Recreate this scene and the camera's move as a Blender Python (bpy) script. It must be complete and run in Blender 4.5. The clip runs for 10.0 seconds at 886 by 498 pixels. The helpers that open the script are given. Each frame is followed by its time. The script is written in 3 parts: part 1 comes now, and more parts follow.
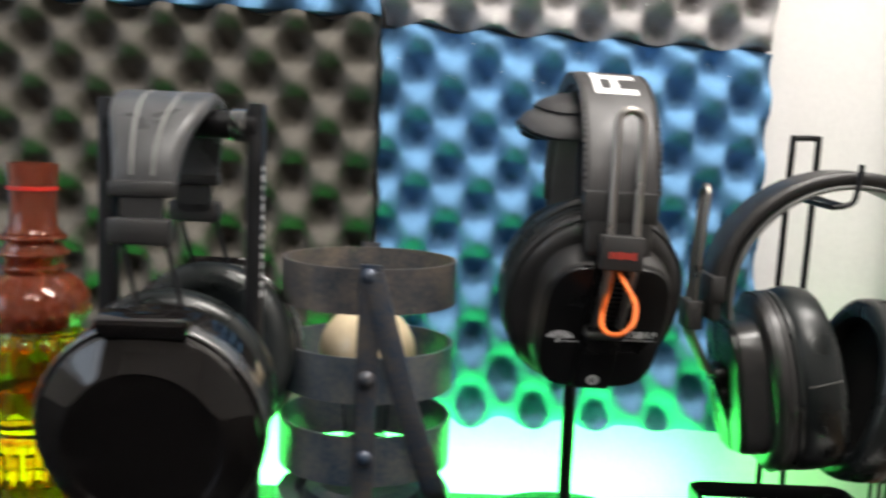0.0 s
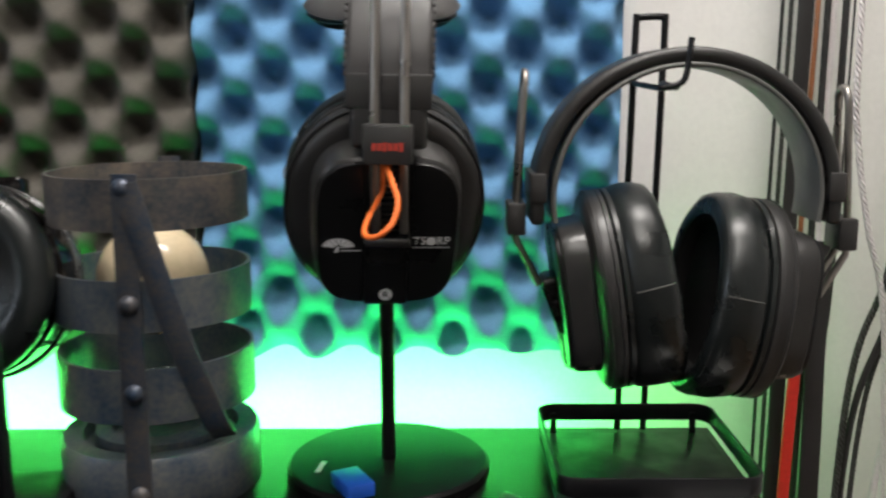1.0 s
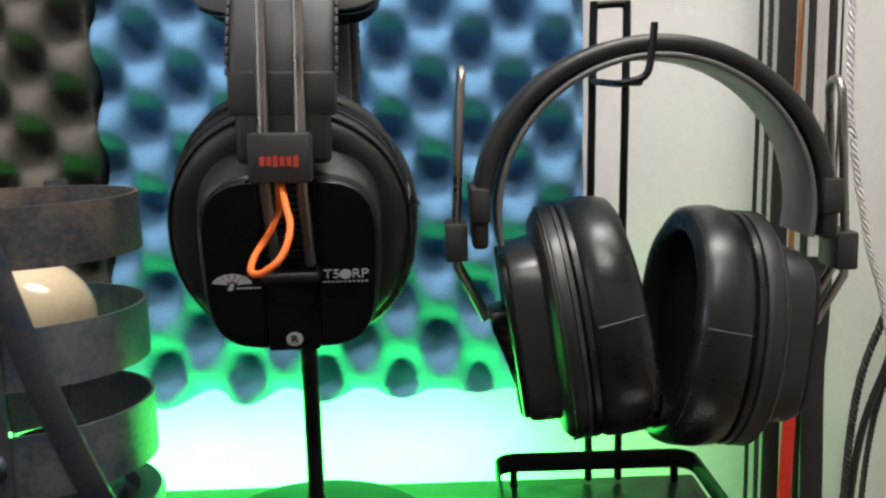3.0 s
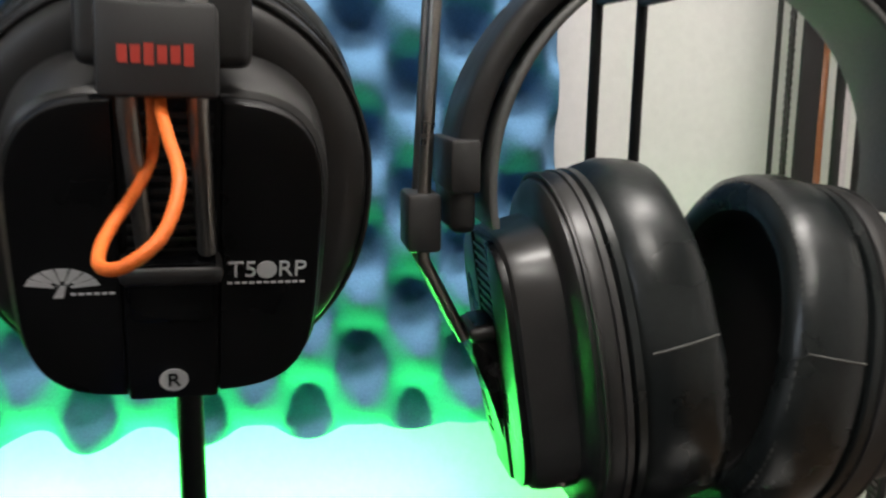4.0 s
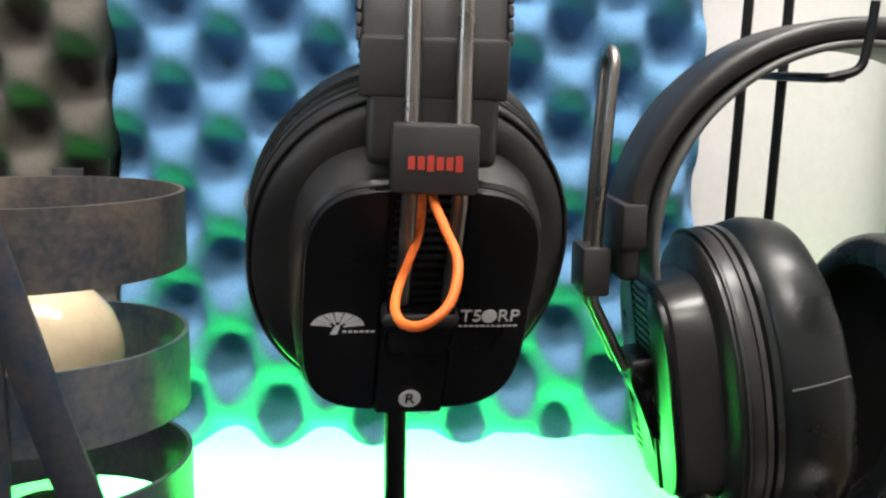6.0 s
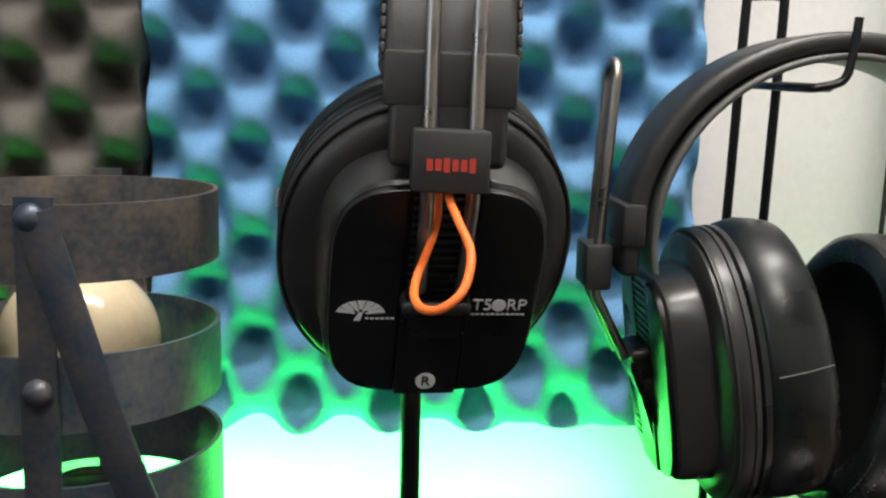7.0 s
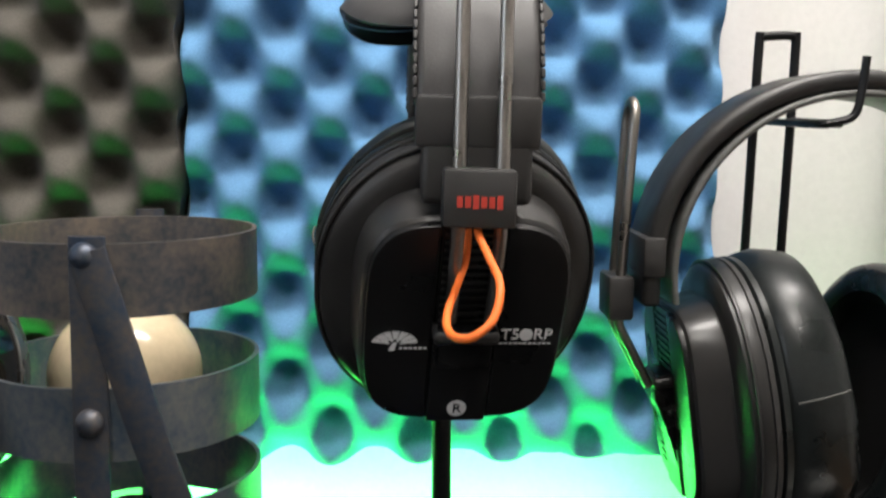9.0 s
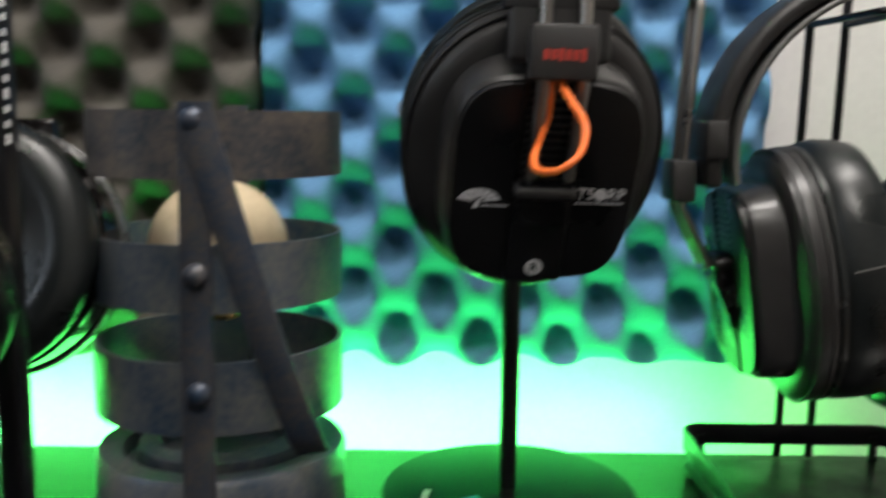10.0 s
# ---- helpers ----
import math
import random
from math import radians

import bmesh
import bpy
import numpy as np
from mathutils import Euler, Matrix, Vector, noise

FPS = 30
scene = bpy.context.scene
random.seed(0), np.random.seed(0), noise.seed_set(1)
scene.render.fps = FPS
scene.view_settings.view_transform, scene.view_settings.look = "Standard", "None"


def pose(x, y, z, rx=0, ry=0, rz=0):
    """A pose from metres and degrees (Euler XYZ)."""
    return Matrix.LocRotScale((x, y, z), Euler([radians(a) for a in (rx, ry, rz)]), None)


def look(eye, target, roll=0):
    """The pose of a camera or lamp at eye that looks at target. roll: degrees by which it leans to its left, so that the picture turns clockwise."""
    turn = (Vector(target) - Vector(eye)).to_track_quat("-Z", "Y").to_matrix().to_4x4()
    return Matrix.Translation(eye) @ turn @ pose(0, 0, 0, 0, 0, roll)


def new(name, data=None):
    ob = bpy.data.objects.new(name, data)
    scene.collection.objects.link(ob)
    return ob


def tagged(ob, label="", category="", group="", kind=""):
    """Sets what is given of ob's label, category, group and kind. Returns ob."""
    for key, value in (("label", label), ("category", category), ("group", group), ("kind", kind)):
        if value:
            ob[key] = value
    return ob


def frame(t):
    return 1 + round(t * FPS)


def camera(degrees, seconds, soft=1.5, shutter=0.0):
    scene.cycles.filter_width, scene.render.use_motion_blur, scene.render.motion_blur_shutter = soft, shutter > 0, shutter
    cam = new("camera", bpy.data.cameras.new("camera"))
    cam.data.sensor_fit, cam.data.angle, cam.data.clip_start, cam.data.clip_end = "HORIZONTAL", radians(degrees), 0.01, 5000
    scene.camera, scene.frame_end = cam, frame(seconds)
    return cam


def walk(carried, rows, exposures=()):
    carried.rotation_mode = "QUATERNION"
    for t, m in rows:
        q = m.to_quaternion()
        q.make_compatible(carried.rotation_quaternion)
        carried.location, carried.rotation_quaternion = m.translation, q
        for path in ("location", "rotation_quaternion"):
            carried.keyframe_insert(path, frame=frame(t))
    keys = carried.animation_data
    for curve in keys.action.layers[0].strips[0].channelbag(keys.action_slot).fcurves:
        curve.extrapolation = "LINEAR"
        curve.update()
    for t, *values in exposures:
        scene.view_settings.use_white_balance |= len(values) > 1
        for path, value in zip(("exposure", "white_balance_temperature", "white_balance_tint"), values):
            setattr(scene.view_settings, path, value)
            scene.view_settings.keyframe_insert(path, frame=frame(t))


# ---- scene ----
cam = camera(50.2, 10.0, soft=2.3, shutter=0.5)
ROWS = [
    (0.0, 0.0069, 0.0016, 0.2609, 83.16, -2.31, 0.54),
    (0.3, 0.0446, 0.0170, 0.2538, 82.93, -2.18, -0.69),
    (0.5, 0.0696, 0.0269, 0.2490, 81.57, -1.91, 0.56),
    (1.0, 0.1256, 0.0656, 0.2326, 79.76, 0.22, 0.18),
    (1.5, 0.1530, 0.1025, 0.2305, 79.79, 1.58, 0.67),
    (2.0, 0.1577, 0.1242, 0.2284, 79.59, 1.76, 0.70),
    (3.5, 0.1550, 0.1900, 0.2153, 81.15, 1.51, -3.28),
    (4.0, 0.1244, 0.3024, 0.1957, 80.40, -0.28, -9.06),
    (4.2, 0.1272, 0.3161, 0.1897, 81.64, -0.40, -9.15),
    (4.5, 0.1313, 0.3372, 0.1811, 80.43, -0.56, -8.61),
    (5.0, 0.1229, 0.3175, 0.1971, 80.37, -0.35, -6.90),
    (5.2, 0.1083, 0.3092, 0.2112, 80.10, -0.44, -5.37),
    (5.5, 0.0878, 0.2864, 0.2260, 80.33, -0.25, -4.15),
    (6.0, 0.0863, 0.2491, 0.2215, 80.30, -0.92, -3.36),
    (7.5, 0.0829, 0.2180, 0.2276, 80.86, -0.75, -2.23),
    (7.8, 0.0859, 0.2141, 0.2468, 82.31, -0.23, -2.09),
    (8.0, 0.0866, 0.2118, 0.2640, 82.77, -0.42, -1.85),
    (8.2, 0.0822, 0.2148, 0.2736, 83.05, -0.12, -2.53),
    (8.5, 0.0842, 0.2121, 0.2645, 82.78, -0.68, -1.48),
    (8.8, 0.0813, 0.2064, 0.2340, 82.69, -0.51, -1.42),
    (9.0, 0.0803, 0.2049, 0.2247, 82.68, -0.38, -1.43),
    (9.5, 0.0780, 0.1913, 0.2002, 82.71, -0.69, -1.40),
    (9.7, 0.0741, 0.1874, 0.1953, 82.59, -0.75, -1.90),
    (10.0, 0.0608, 0.1743, 0.1812, 82.05, -0.61, 0.37),
]
walk(cam, [(row[0], pose(*row[1:])) for row in ROWS], [(0.0, -0.03), (0.5, -0.12), (1.0, -0.4), (1.5, -0.62), (2.0, -0.55), (3.5, -0.3), (4.5, -0.35), (5.0, -0.3), (5.5, 0.0), (6.0, 0.1), (7.5, -0.25), (8.0, 0.0), (8.2, 0.1), (8.5, -0.22), (9.0, -0.08), (9.5, -0.08), (10.0, -0.5)])

# ---- world and lights ----
world = bpy.data.worlds.new("sky")
scene.world = world
world.use_nodes = True
wn = world.node_tree
sky = wn.nodes.new("ShaderNodeTexSky")
sky.sky_type, sky.sun_disc = "NISHITA", False
sky.sun_elevation, sky.sun_rotation = radians(35), radians(200)
wn.links.new(sky.outputs[0], wn.nodes["Background"].inputs[0])
wn.nodes["Background"].inputs[1].default_value = 0.08


def area(name, m, sx, sy, watts, colour):
    lamp = bpy.data.lights.new(name, "AREA")
    lamp.shape, lamp.size, lamp.size_y, lamp.energy, lamp.color = "RECTANGLE", sx, sy, watts, colour
    ob = new(name, lamp)
    ob.matrix_world = m
    return ob


LED = (0.07, 1.0, 0.14)
area("pendant_light_glow", look((0.30, 0.44, 1.065), (0.26, 0.66, 0.0)), 0.55, 0.16, 13.0, (1.0, 0.95, 0.90))
area("ceiling_light_glow", look((0.15, -0.45, 1.60), (0.10, 0.60, 0.15)), 0.75, 0.50, 21.0, (1.0, 0.95, 0.89))
area("window_light", look((-1.48, -0.35, 0.75), (0, 0.3, 0.3)), 0.9, 0.9, 9.0, (0.78, 0.87, 1.0))
led = area("led_strip_light", look((-0.16, 0.690, -0.020), (-0.16, 0.76, -0.021)), 0.76, 0.008, 7.0, LED)
led.data.spread = radians(178)


# ---- materials ----
def material(name, base, rough=0.5, metal=0.0, vary=0.25, grain=400.0, large=12.0, bump=0.15, depth=0.0004, rough_vary=0.12, second=None, spec=0.5, coat=0.0, share=1.0):
    """A surface with grain and larger wear; second is the colour of its worn patches, share how much the grain counts."""
    m = bpy.data.materials.new(name)
    m.use_nodes = True
    n, l = m.node_tree.nodes, m.node_tree.links
    p = n["Principled BSDF"]
    p.inputs["Metallic"].default_value = metal
    p.inputs["Specular IOR Level"].default_value = spec
    p.inputs["Coat Weight"].default_value = coat
    co = n.new("ShaderNodeTexCoord")
    fine, wide = n.new("ShaderNodeTexNoise"), n.new("ShaderNodeTexNoise")
    for tex, scale, detail in ((fine, grain, 3.0), (wide, large, 5.0)):
        tex.inputs["Scale"].default_value = scale
        tex.inputs["Detail"].default_value = detail
        l.new(co.outputs["Object"], tex.inputs["Vector"])
    add = n.new("ShaderNodeMath")
    add.operation = "MULTIPLY_ADD"
    add.inputs[1].default_value = share
    l.new(fine.outputs["Fac"], add.inputs[0])
    l.new(wide.outputs["Fac"], add.inputs[2])
    ramp = n.new("ShaderNodeMapRange")
    ramp.inputs["From Min"].default_value, ramp.inputs["From Max"].default_value = (0.24 + 0.5 * share, 0.76 + 0.5 * share) if second else (0.6, 1.4)
    l.new(add.outputs[0], ramp.inputs["Value"])
    mix = n.new("ShaderNodeMix")
    mix.data_type = "RGBA"
    low = [c * (1 - vary) for c in base]
    high = second or [min(1.0, c * (1 + vary)) for c in base]
    mix.inputs["A"].default_value, mix.inputs["B"].default_value = (*low, 1), (*high, 1)
    l.new(ramp.outputs[0], mix.inputs["Factor"])
    l.new(mix.outputs["Result"], p.inputs["Base Color"])
    rr = n.new("ShaderNodeMapRange")
    rr.inputs["From Min"].default_value, rr.inputs["From Max"].default_value = 0.3, 0.7
    rr.inputs["To Min"].default_value, rr.inputs["To Max"].default_value = max(0.02, rough - rough_vary), min(1.0, rough + rough_vary)
    l.new(wide.outputs["Fac"], rr.inputs["Value"])
    l.new(rr.outputs[0], p.inputs["Roughness"])
    if bump:
        b = n.new("ShaderNodeBump")
        b.inputs["Strength"].default_value, b.inputs["Distance"].default_value = bump, depth
        l.new(fine.outputs["Fac"], b.inputs["Height"])
        l.new(b.outputs[0], p.inputs["Normal"])
    return m


def glass_material(name, colour, rough=0.03, ior=1.48):
    m = bpy.data.materials.new(name)
    m.use_nodes = True
    p = m.node_tree.nodes["Principled BSDF"]
    p.inputs["Base Color"].default_value = (*colour, 1)
    p.inputs["Transmission Weight"].default_value, p.inputs["Roughness"].default_value, p.inputs["IOR"].default_value = 1.0, rough, ior
    return m


def glow_material(name, colour, strength):
    m = bpy.data.materials.new(name)
    m.use_nodes = True
    p = m.node_tree.nodes["Principled BSDF"]
    p.inputs["Base Color"].default_value = (0.8, 0.8, 0.8, 1)
    p.inputs["Emission Color"].default_value, p.inputs["Emission Strength"].default_value = (*colour, 1), strength
    return m


WALL = material("wall_paint", (0.72, 0.70, 0.68), 0.7, vary=0.05, grain=260, large=5, bump=0.15, depth=0.0005)
CEIL = material("ceiling_paint", (0.8, 0.8, 0.78), 0.8, vary=0.04, grain=200, large=4)
FLOOR = material("floor_laminate", (0.22, 0.14, 0.08), 0.45, vary=0.3, grain=60, large=4)
SHELF = material("black_shelf", (0.006, 0.006, 0.006), 0.36, spec=0.12, vary=0.4, grain=900, large=18, bump=0.06, rough_vary=0.03)
BLUE = material("blue_foam", (0.122, 0.262, 0.445), 0.95, vary=0.22, grain=900, large=22, bump=0.5, depth=0.0008, spec=0.15)
GREY = material("grey_foam", (0.107, 0.098, 0.085), 0.95, vary=0.25, grain=900, large=22, bump=0.5, depth=0.0008, spec=0.15)
LIGHTGREY = material("light_grey_foam", (0.33, 0.315, 0.31), 0.95, vary=0.25, grain=900, large=25, bump=0.5, depth=0.0008, spec=0.15)
PLASTIC = material("black_satin_plastic", (0.0195, 0.0187, 0.0182), 0.41, vary=0.25, grain=1600, large=40, bump=0.12, depth=0.0002)
FACE = material("black_face_plastic", (0.0045, 0.0045, 0.005), 0.34, vary=0.3, grain=1800, large=30, bump=0.08, depth=0.0002, spec=0.35)
YOKE = material("dark_grey_plastic", (0.025, 0.024, 0.0235), 0.48, vary=0.2, grain=1500, large=60, bump=0.15, depth=0.0002)
LEATHER = material("black_leather", (0.0090, 0.0112, 0.0112), 0.32, vary=0.3, grain=420, large=38, bump=0.16, depth=0.0006)
BAND = material("grey_leatherette", (0.036, 0.034, 0.034), 0.50, vary=0.2, grain=1200, large=50, bump=0.14, depth=0.0004)
CLOTH = material("black_cloth", (0.010, 0.010, 0.010), 0.95, vary=0.3, grain=1200, large=60, bump=0.4, spec=0.1)
STITCH = material("grey_thread", (0.055, 0.055, 0.05), 0.6, vary=0.2, grain=900, large=90, bump=0.0)
STRAP = material("strap_lining", (0.095, 0.095, 0.09), 0.45, vary=0.2, grain=700, large=40, bump=0.25)
WIRE = material("brushed_steel", (0.30, 0.28, 0.26), 0.36, metal=1.0, vary=0.15, grain=900, large=60, bump=0.05)
# blue in the three steel base colours is the window's cool light, painted in
STEEL = material("galvanised_steel", (0.075, 0.125, 0.195), 0.40, metal=0.45, vary=0.35, grain=330, large=42, bump=0.14, depth=0.0004, second=(0.185, 0.185, 0.175), share=0.6)
RUSTY = material("rust_stained_steel", (0.060, 0.080, 0.110), 0.5, metal=0.35, vary=0.4, grain=330, large=46, bump=0.2, depth=0.0005, second=(0.175, 0.143, 0.118), share=0.6)
DARKSTEEL = material("dark_steel", (0.070, 0.125, 0.220), 0.42, metal=0.5, vary=0.5, grain=380, large=60, bump=0.25, depth=0.0005, second=(0.125, 0.110, 0.100), share=0.6)
BLACKMETAL = material("black_powder_coat", (0.008, 0.008, 0.009), 0.42, spec=0.25, vary=0.3, grain=1400, large=40, bump=0.15)
GLOSS = material("black_gloss_plastic", (0.007, 0.006, 0.006), 0.06, spec=0.42, coat=0.10, vary=0.3, grain=700, large=30, bump=0.03, rough_vary=0.05)
SILVER = material("polished_ring", (0.30, 0.30, 0.30), 0.22, metal=0.9, vary=0.2, grain=500, large=40, bump=0.05)
BANDGREY = material("soft_grey_leather", (0.065, 0.065, 0.066), 0.34, vary=0.2, grain=700, large=40, bump=0.2, depth=0.0003)
PIPING = material("pale_piping", (0.22, 0.22, 0.21), 0.45, vary=0.2, grain=700, large=60, bump=0.1)
CREAM = material("cream_ceramic", (0.66, 0.54, 0.36), 0.16, vary=0.10, grain=300, large=40, bump=0.02, rough_vary=0.05)
ORANGE = material("orange_cord", (0.85, 0.16, 0.02), 0.6, vary=0.2, grain=1500, large=200, bump=0.5, depth=0.0004)
PRINT = material("pale_print", (0.66, 0.66, 0.67), 0.5, vary=0.08, grain=900, large=90, bump=0.0)
WHITE = material("white_print", (0.85, 0.85, 0.85), 0.5, vary=0.05, grain=900, large=90, bump=0.0)
RED = material("red_print", (0.45, 0.04, 0.025), 0.5, vary=0.1, grain=900, large=90, bump=0.0)
REDPLASTIC = material("red_plastic", (0.65, 0.03, 0.02), 0.4, vary=0.15, grain=300, large=30, bump=0.05)
BLUEPLASTIC = material("blue_plastic", (0.02, 0.12, 0.62), 0.35, vary=0.1, grain=300, large=40, bump=0.05)
PAPER = material("white_paper", (0.78, 0.78, 0.76), 0.7, vary=0.06, grain=300, large=40, bump=0.1)
CABLE = material("black_cable", (0.016, 0.015, 0.015), 0.5, vary=0.3, grain=900, large=60, bump=0.3)
BRAID = material("braided_sleeve", (0.03, 0.028, 0.026), 0.6, vary=0.5, grain=1400, large=120, bump=0.6, depth=0.0006)
BROWN = material("copper_cable", (0.36, 0.14, 0.06), 0.45, vary=0.3, grain=800, large=90, bump=0.3)
PALE = material("white_cable", (0.66, 0.62, 0.62), 0.4, vary=0.12, grain=600, large=60, bump=0.2)
GLINT = material("glint_gold", (0.75, 0.5, 0.2), 0.25, metal=1.0, vary=0.1, grain=500, large=60, bump=0.05)
AMBER = glass_material("amber_glass", (0.985, 0.52, 0.05), 0.04)
ROSE = material("red_brown_glass", (0.46, 0.12, 0.06), 0.05, vary=0.06, grain=300, large=60, bump=0.0, rough_vary=0.03)
ROSE.node_tree.nodes["Principled BSDF"].inputs["Transmission Weight"].default_value = 0.8
CLEAR = glass_material("clear_glass", (0.92, 0.95, 0.93), 0.03)
LAMPGLOW = glow_material("lamp_diffuser_glow", (1.0, 0.95, 0.88), 6.0)
LEDGLOW = glow_material("led_glow", LED, 4.0)


# ---- mesh tools ----
def smooth(bm, angle=40):
    for f in bm.faces:
        f.smooth = True
    for e in bm.edges:
        if len(e.link_faces) == 2 and e.calc_face_angle(0) > radians(angle):
            e.smooth = False


def part(name, bm, mat, parent=None, label="", m=None, angle=40):
    """Links a bmesh as one mesh object under a thing or a part."""
    if m is not None:
        bm.transform(m)
    bmesh.ops.recalc_face_normals(bm, faces=bm.faces)
    smooth(bm, angle)
    me = bpy.data.meshes.new(name)
    bm.to_mesh(me)
    bm.free()
    me.materials.append(mat)
    ob = new(name, me)
    if parent:
        ob.parent = parent
    if label:
        ob["label"] = label
    return ob


def thing(name, m, label, category, group="", kind=""):
    ob = new(name)
    ob.empty_display_size = 0.02
    ob.matrix_world = m
    return tagged(ob, label, category, group, kind)


def join(*parts):
    out = bmesh.new()
    for b in parts:
        me = bpy.data.meshes.new("tmp")
        b.to_mesh(me)
        out.from_mesh(me)
        bpy.data.meshes.remove(me)
        b.free()
    return out


def box(sx, sy, sz, at=(0, 0, 0), bevel=0.0, seg=2, turn=None):
    bm = bmesh.new()
    bmesh.ops.create_cube(bm, size=1.0)
    bm.transform(Matrix.Diagonal((sx, sy, sz, 1)))
    if bevel:
        bmesh.ops.bevel(bm, geom=bm.edges[:], offset=bevel, segments=seg, profile=0.5, affect="EDGES")
    if turn is not None:
        bm.transform(turn)
    bm.transform(Matrix.Translation(at))
    return bm


def lathe(profile, seg=64, at=(0, 0, 0)):
    """Turns (radius, height) pairs round the z axis; a radius of 0 closes an end."""
    bm = bmesh.new()
    rings = []
    for r, z in profile:
        if r <= 1e-6:
            rings.append([bm.verts.new((0, 0, z))])
        else:
            rings.append([bm.verts.new((r * math.cos(2 * math.pi * i / seg), r * math.sin(2 * math.pi * i / seg), z)) for i in range(seg)])
    for a, b in zip(rings, rings[1:]):
        for i in range(seg):
            j = (i + 1) % seg
            if len(a) == 1 and len(b) > 1:
                bm.faces.new((a[0], b[i], b[j]))
            elif len(b) == 1 and len(a) > 1:
                bm.faces.new((a[i], a[j], b[0]))
            elif len(a) > 1:
                bm.faces.new((a[i], a[j], b[j], b[i]))
    bm.transform(Matrix.Translation(at))
    return bm


def oval(a, b, n, seg):
    """Points of a superellipse in the x-z plane."""
    pts = []
    for i in range(seg):
        t = 2 * math.pi * i / seg
        c, s = math.cos(t), math.sin(t)
        pts.append((a * math.copysign(abs(c) ** (2 / n), c), b * math.copysign(abs(s) ** (2 / n), s)))
    return pts


def loft(sections, seg=72, cap=(True, True)):
    """Skins superellipse sections (y, half-width, half-height, power)."""
    bm = bmesh.new()
    rings = [[bm.verts.new((x, y, z)) for x, z in oval(a, b, n, seg)] for y, a, b, n in sections]
    for p, q in zip(rings, rings[1:]):
        for i in range(seg):
            j = (i + 1) % seg
            bm.faces.new((p[i], p[j], q[j], q[i]))
    if cap[0]:
        bm.faces.new(rings[0])
    if cap[1]:
        bm.faces.new(rings[-1])
    return bm


def sweep(path, section, closed=False, caps=True, up=None):
    """Sweeps a closed section of (side, rise) pairs along a path. up: a fixed side direction."""
    bm = bmesh.new()
    pts = [Vector(p) for p in path]
    n = len(pts)
    rings, last = [], None
    for i, p in enumerate(pts):
        a = pts[(i - 1) % n] if closed or i else pts[0]
        b = pts[(i + 1) % n] if closed or i < n - 1 else pts[-1]
        d = (b - a).normalized()
        if up is not None:
            side = Vector(up)
        else:
            side = last if last is not None else (Vector((0, 0, 1)) if abs(d.z) < 0.9 else Vector((1, 0, 0))).cross(d)
        side = (side - d * side.dot(d)).normalized()
        last = side
        rise = d.cross(side)
        rings.append([bm.verts.new(p + side * s + rise * r) for s, r in section])
    k = len(section)
    for i in range(n if closed else n - 1):
        p, q = rings[i], rings[(i + 1) % n]
        for j in range(k):
            bm.faces.new((p[j], p[(j + 1) % k], q[(j + 1) % k], q[j]))
    if caps and not closed:
        bm.faces.new(rings[0])
        bm.faces.new(rings[-1])
    return bm


def circle(r, seg=10):
    return [(r * math.cos(2 * math.pi * i / seg), r * math.sin(2 * math.pi * i / seg)) for i in range(seg)]


def rounded(w, h, r, k=3):
    """A rounded rectangle of w by h as (side, rise) pairs."""
    out = []
    for cx, cy, a0 in ((w / 2 - r, h / 2 - r, 0), (-w / 2 + r, h / 2 - r, 90), (-w / 2 + r, -h / 2 + r, 180), (w / 2 - r, -h / 2 + r, 270)):
        for i in range(k + 1):
            a = radians(a0 + 90 * i / k)
            out.append((cx + r * math.cos(a), cy + r * math.sin(a)))
    return out


def spline(points, per=10, closed=False):
    """A smooth line through points."""
    p = [Vector(q) for q in points]
    n = len(p)
    out = []
    for i in range(n if closed else n - 1):
        a, b = p[i], p[(i + 1) % n]
        z0 = p[(i - 1) % n] if closed or i else a * 2 - b
        z1 = p[(i + 2) % n] if closed or i < n - 2 else b * 2 - a
        for k in range(per):
            t = k / per
            out.append(0.5 * ((2 * a) + (b - z0) * t + (2 * z0 - 5 * a + 4 * b - z1) * t * t + (3 * a - z0 - 3 * b + z1) * t ** 3))
    if not closed:
        out.append(p[-1])
    return out


def plate(points, y0, y1, bevel=0.0):
    """Extrudes an outline in the x-z plane from y0 to y1 and softens its front edge."""
    bm = bmesh.new()
    f = bm.faces.new([bm.verts.new((x, y0, z)) for x, z in points])
    back = bmesh.ops.extrude_face_region(bm, geom=[f])
    bmesh.ops.translate(bm, verts=[v for v in back["geom"] if isinstance(v, bmesh.types.BMVert)], vec=(0, y1 - y0, 0))
    if bevel:
        front = min(y0, y1)
        edges = [e for e in bm.edges if all(abs(v.co.y - front) < 1e-7 for v in e.verts)]
        bmesh.ops.bevel(bm, geom=edges, offset=bevel, segments=2, profile=0.5, affect="EDGES")
    return bm


def letters(text, size, thick=0.0002):
    """Lettering in the x-z plane that faces -y, centred."""
    cu = bpy.data.curves.new("text", "FONT")
    cu.body, cu.size, cu.extrude, cu.align_x, cu.align_y = text, size, thick, "CENTER", "CENTER"
    tmp = bpy.data.objects.new("text", cu)
    me = bpy.data.meshes.new_from_object(tmp)
    bm = bmesh.new()
    bm.from_mesh(me)
    bpy.data.objects.remove(tmp)
    bpy.data.meshes.remove(me)
    bpy.data.curves.remove(cu)
    bm.transform(pose(0, 0, 0, 90))
    return bm


# ---- setting ----
def setting(name, bm, mat, label, category):
    return tagged(part(name, bm, mat), label, category, kind="structure")


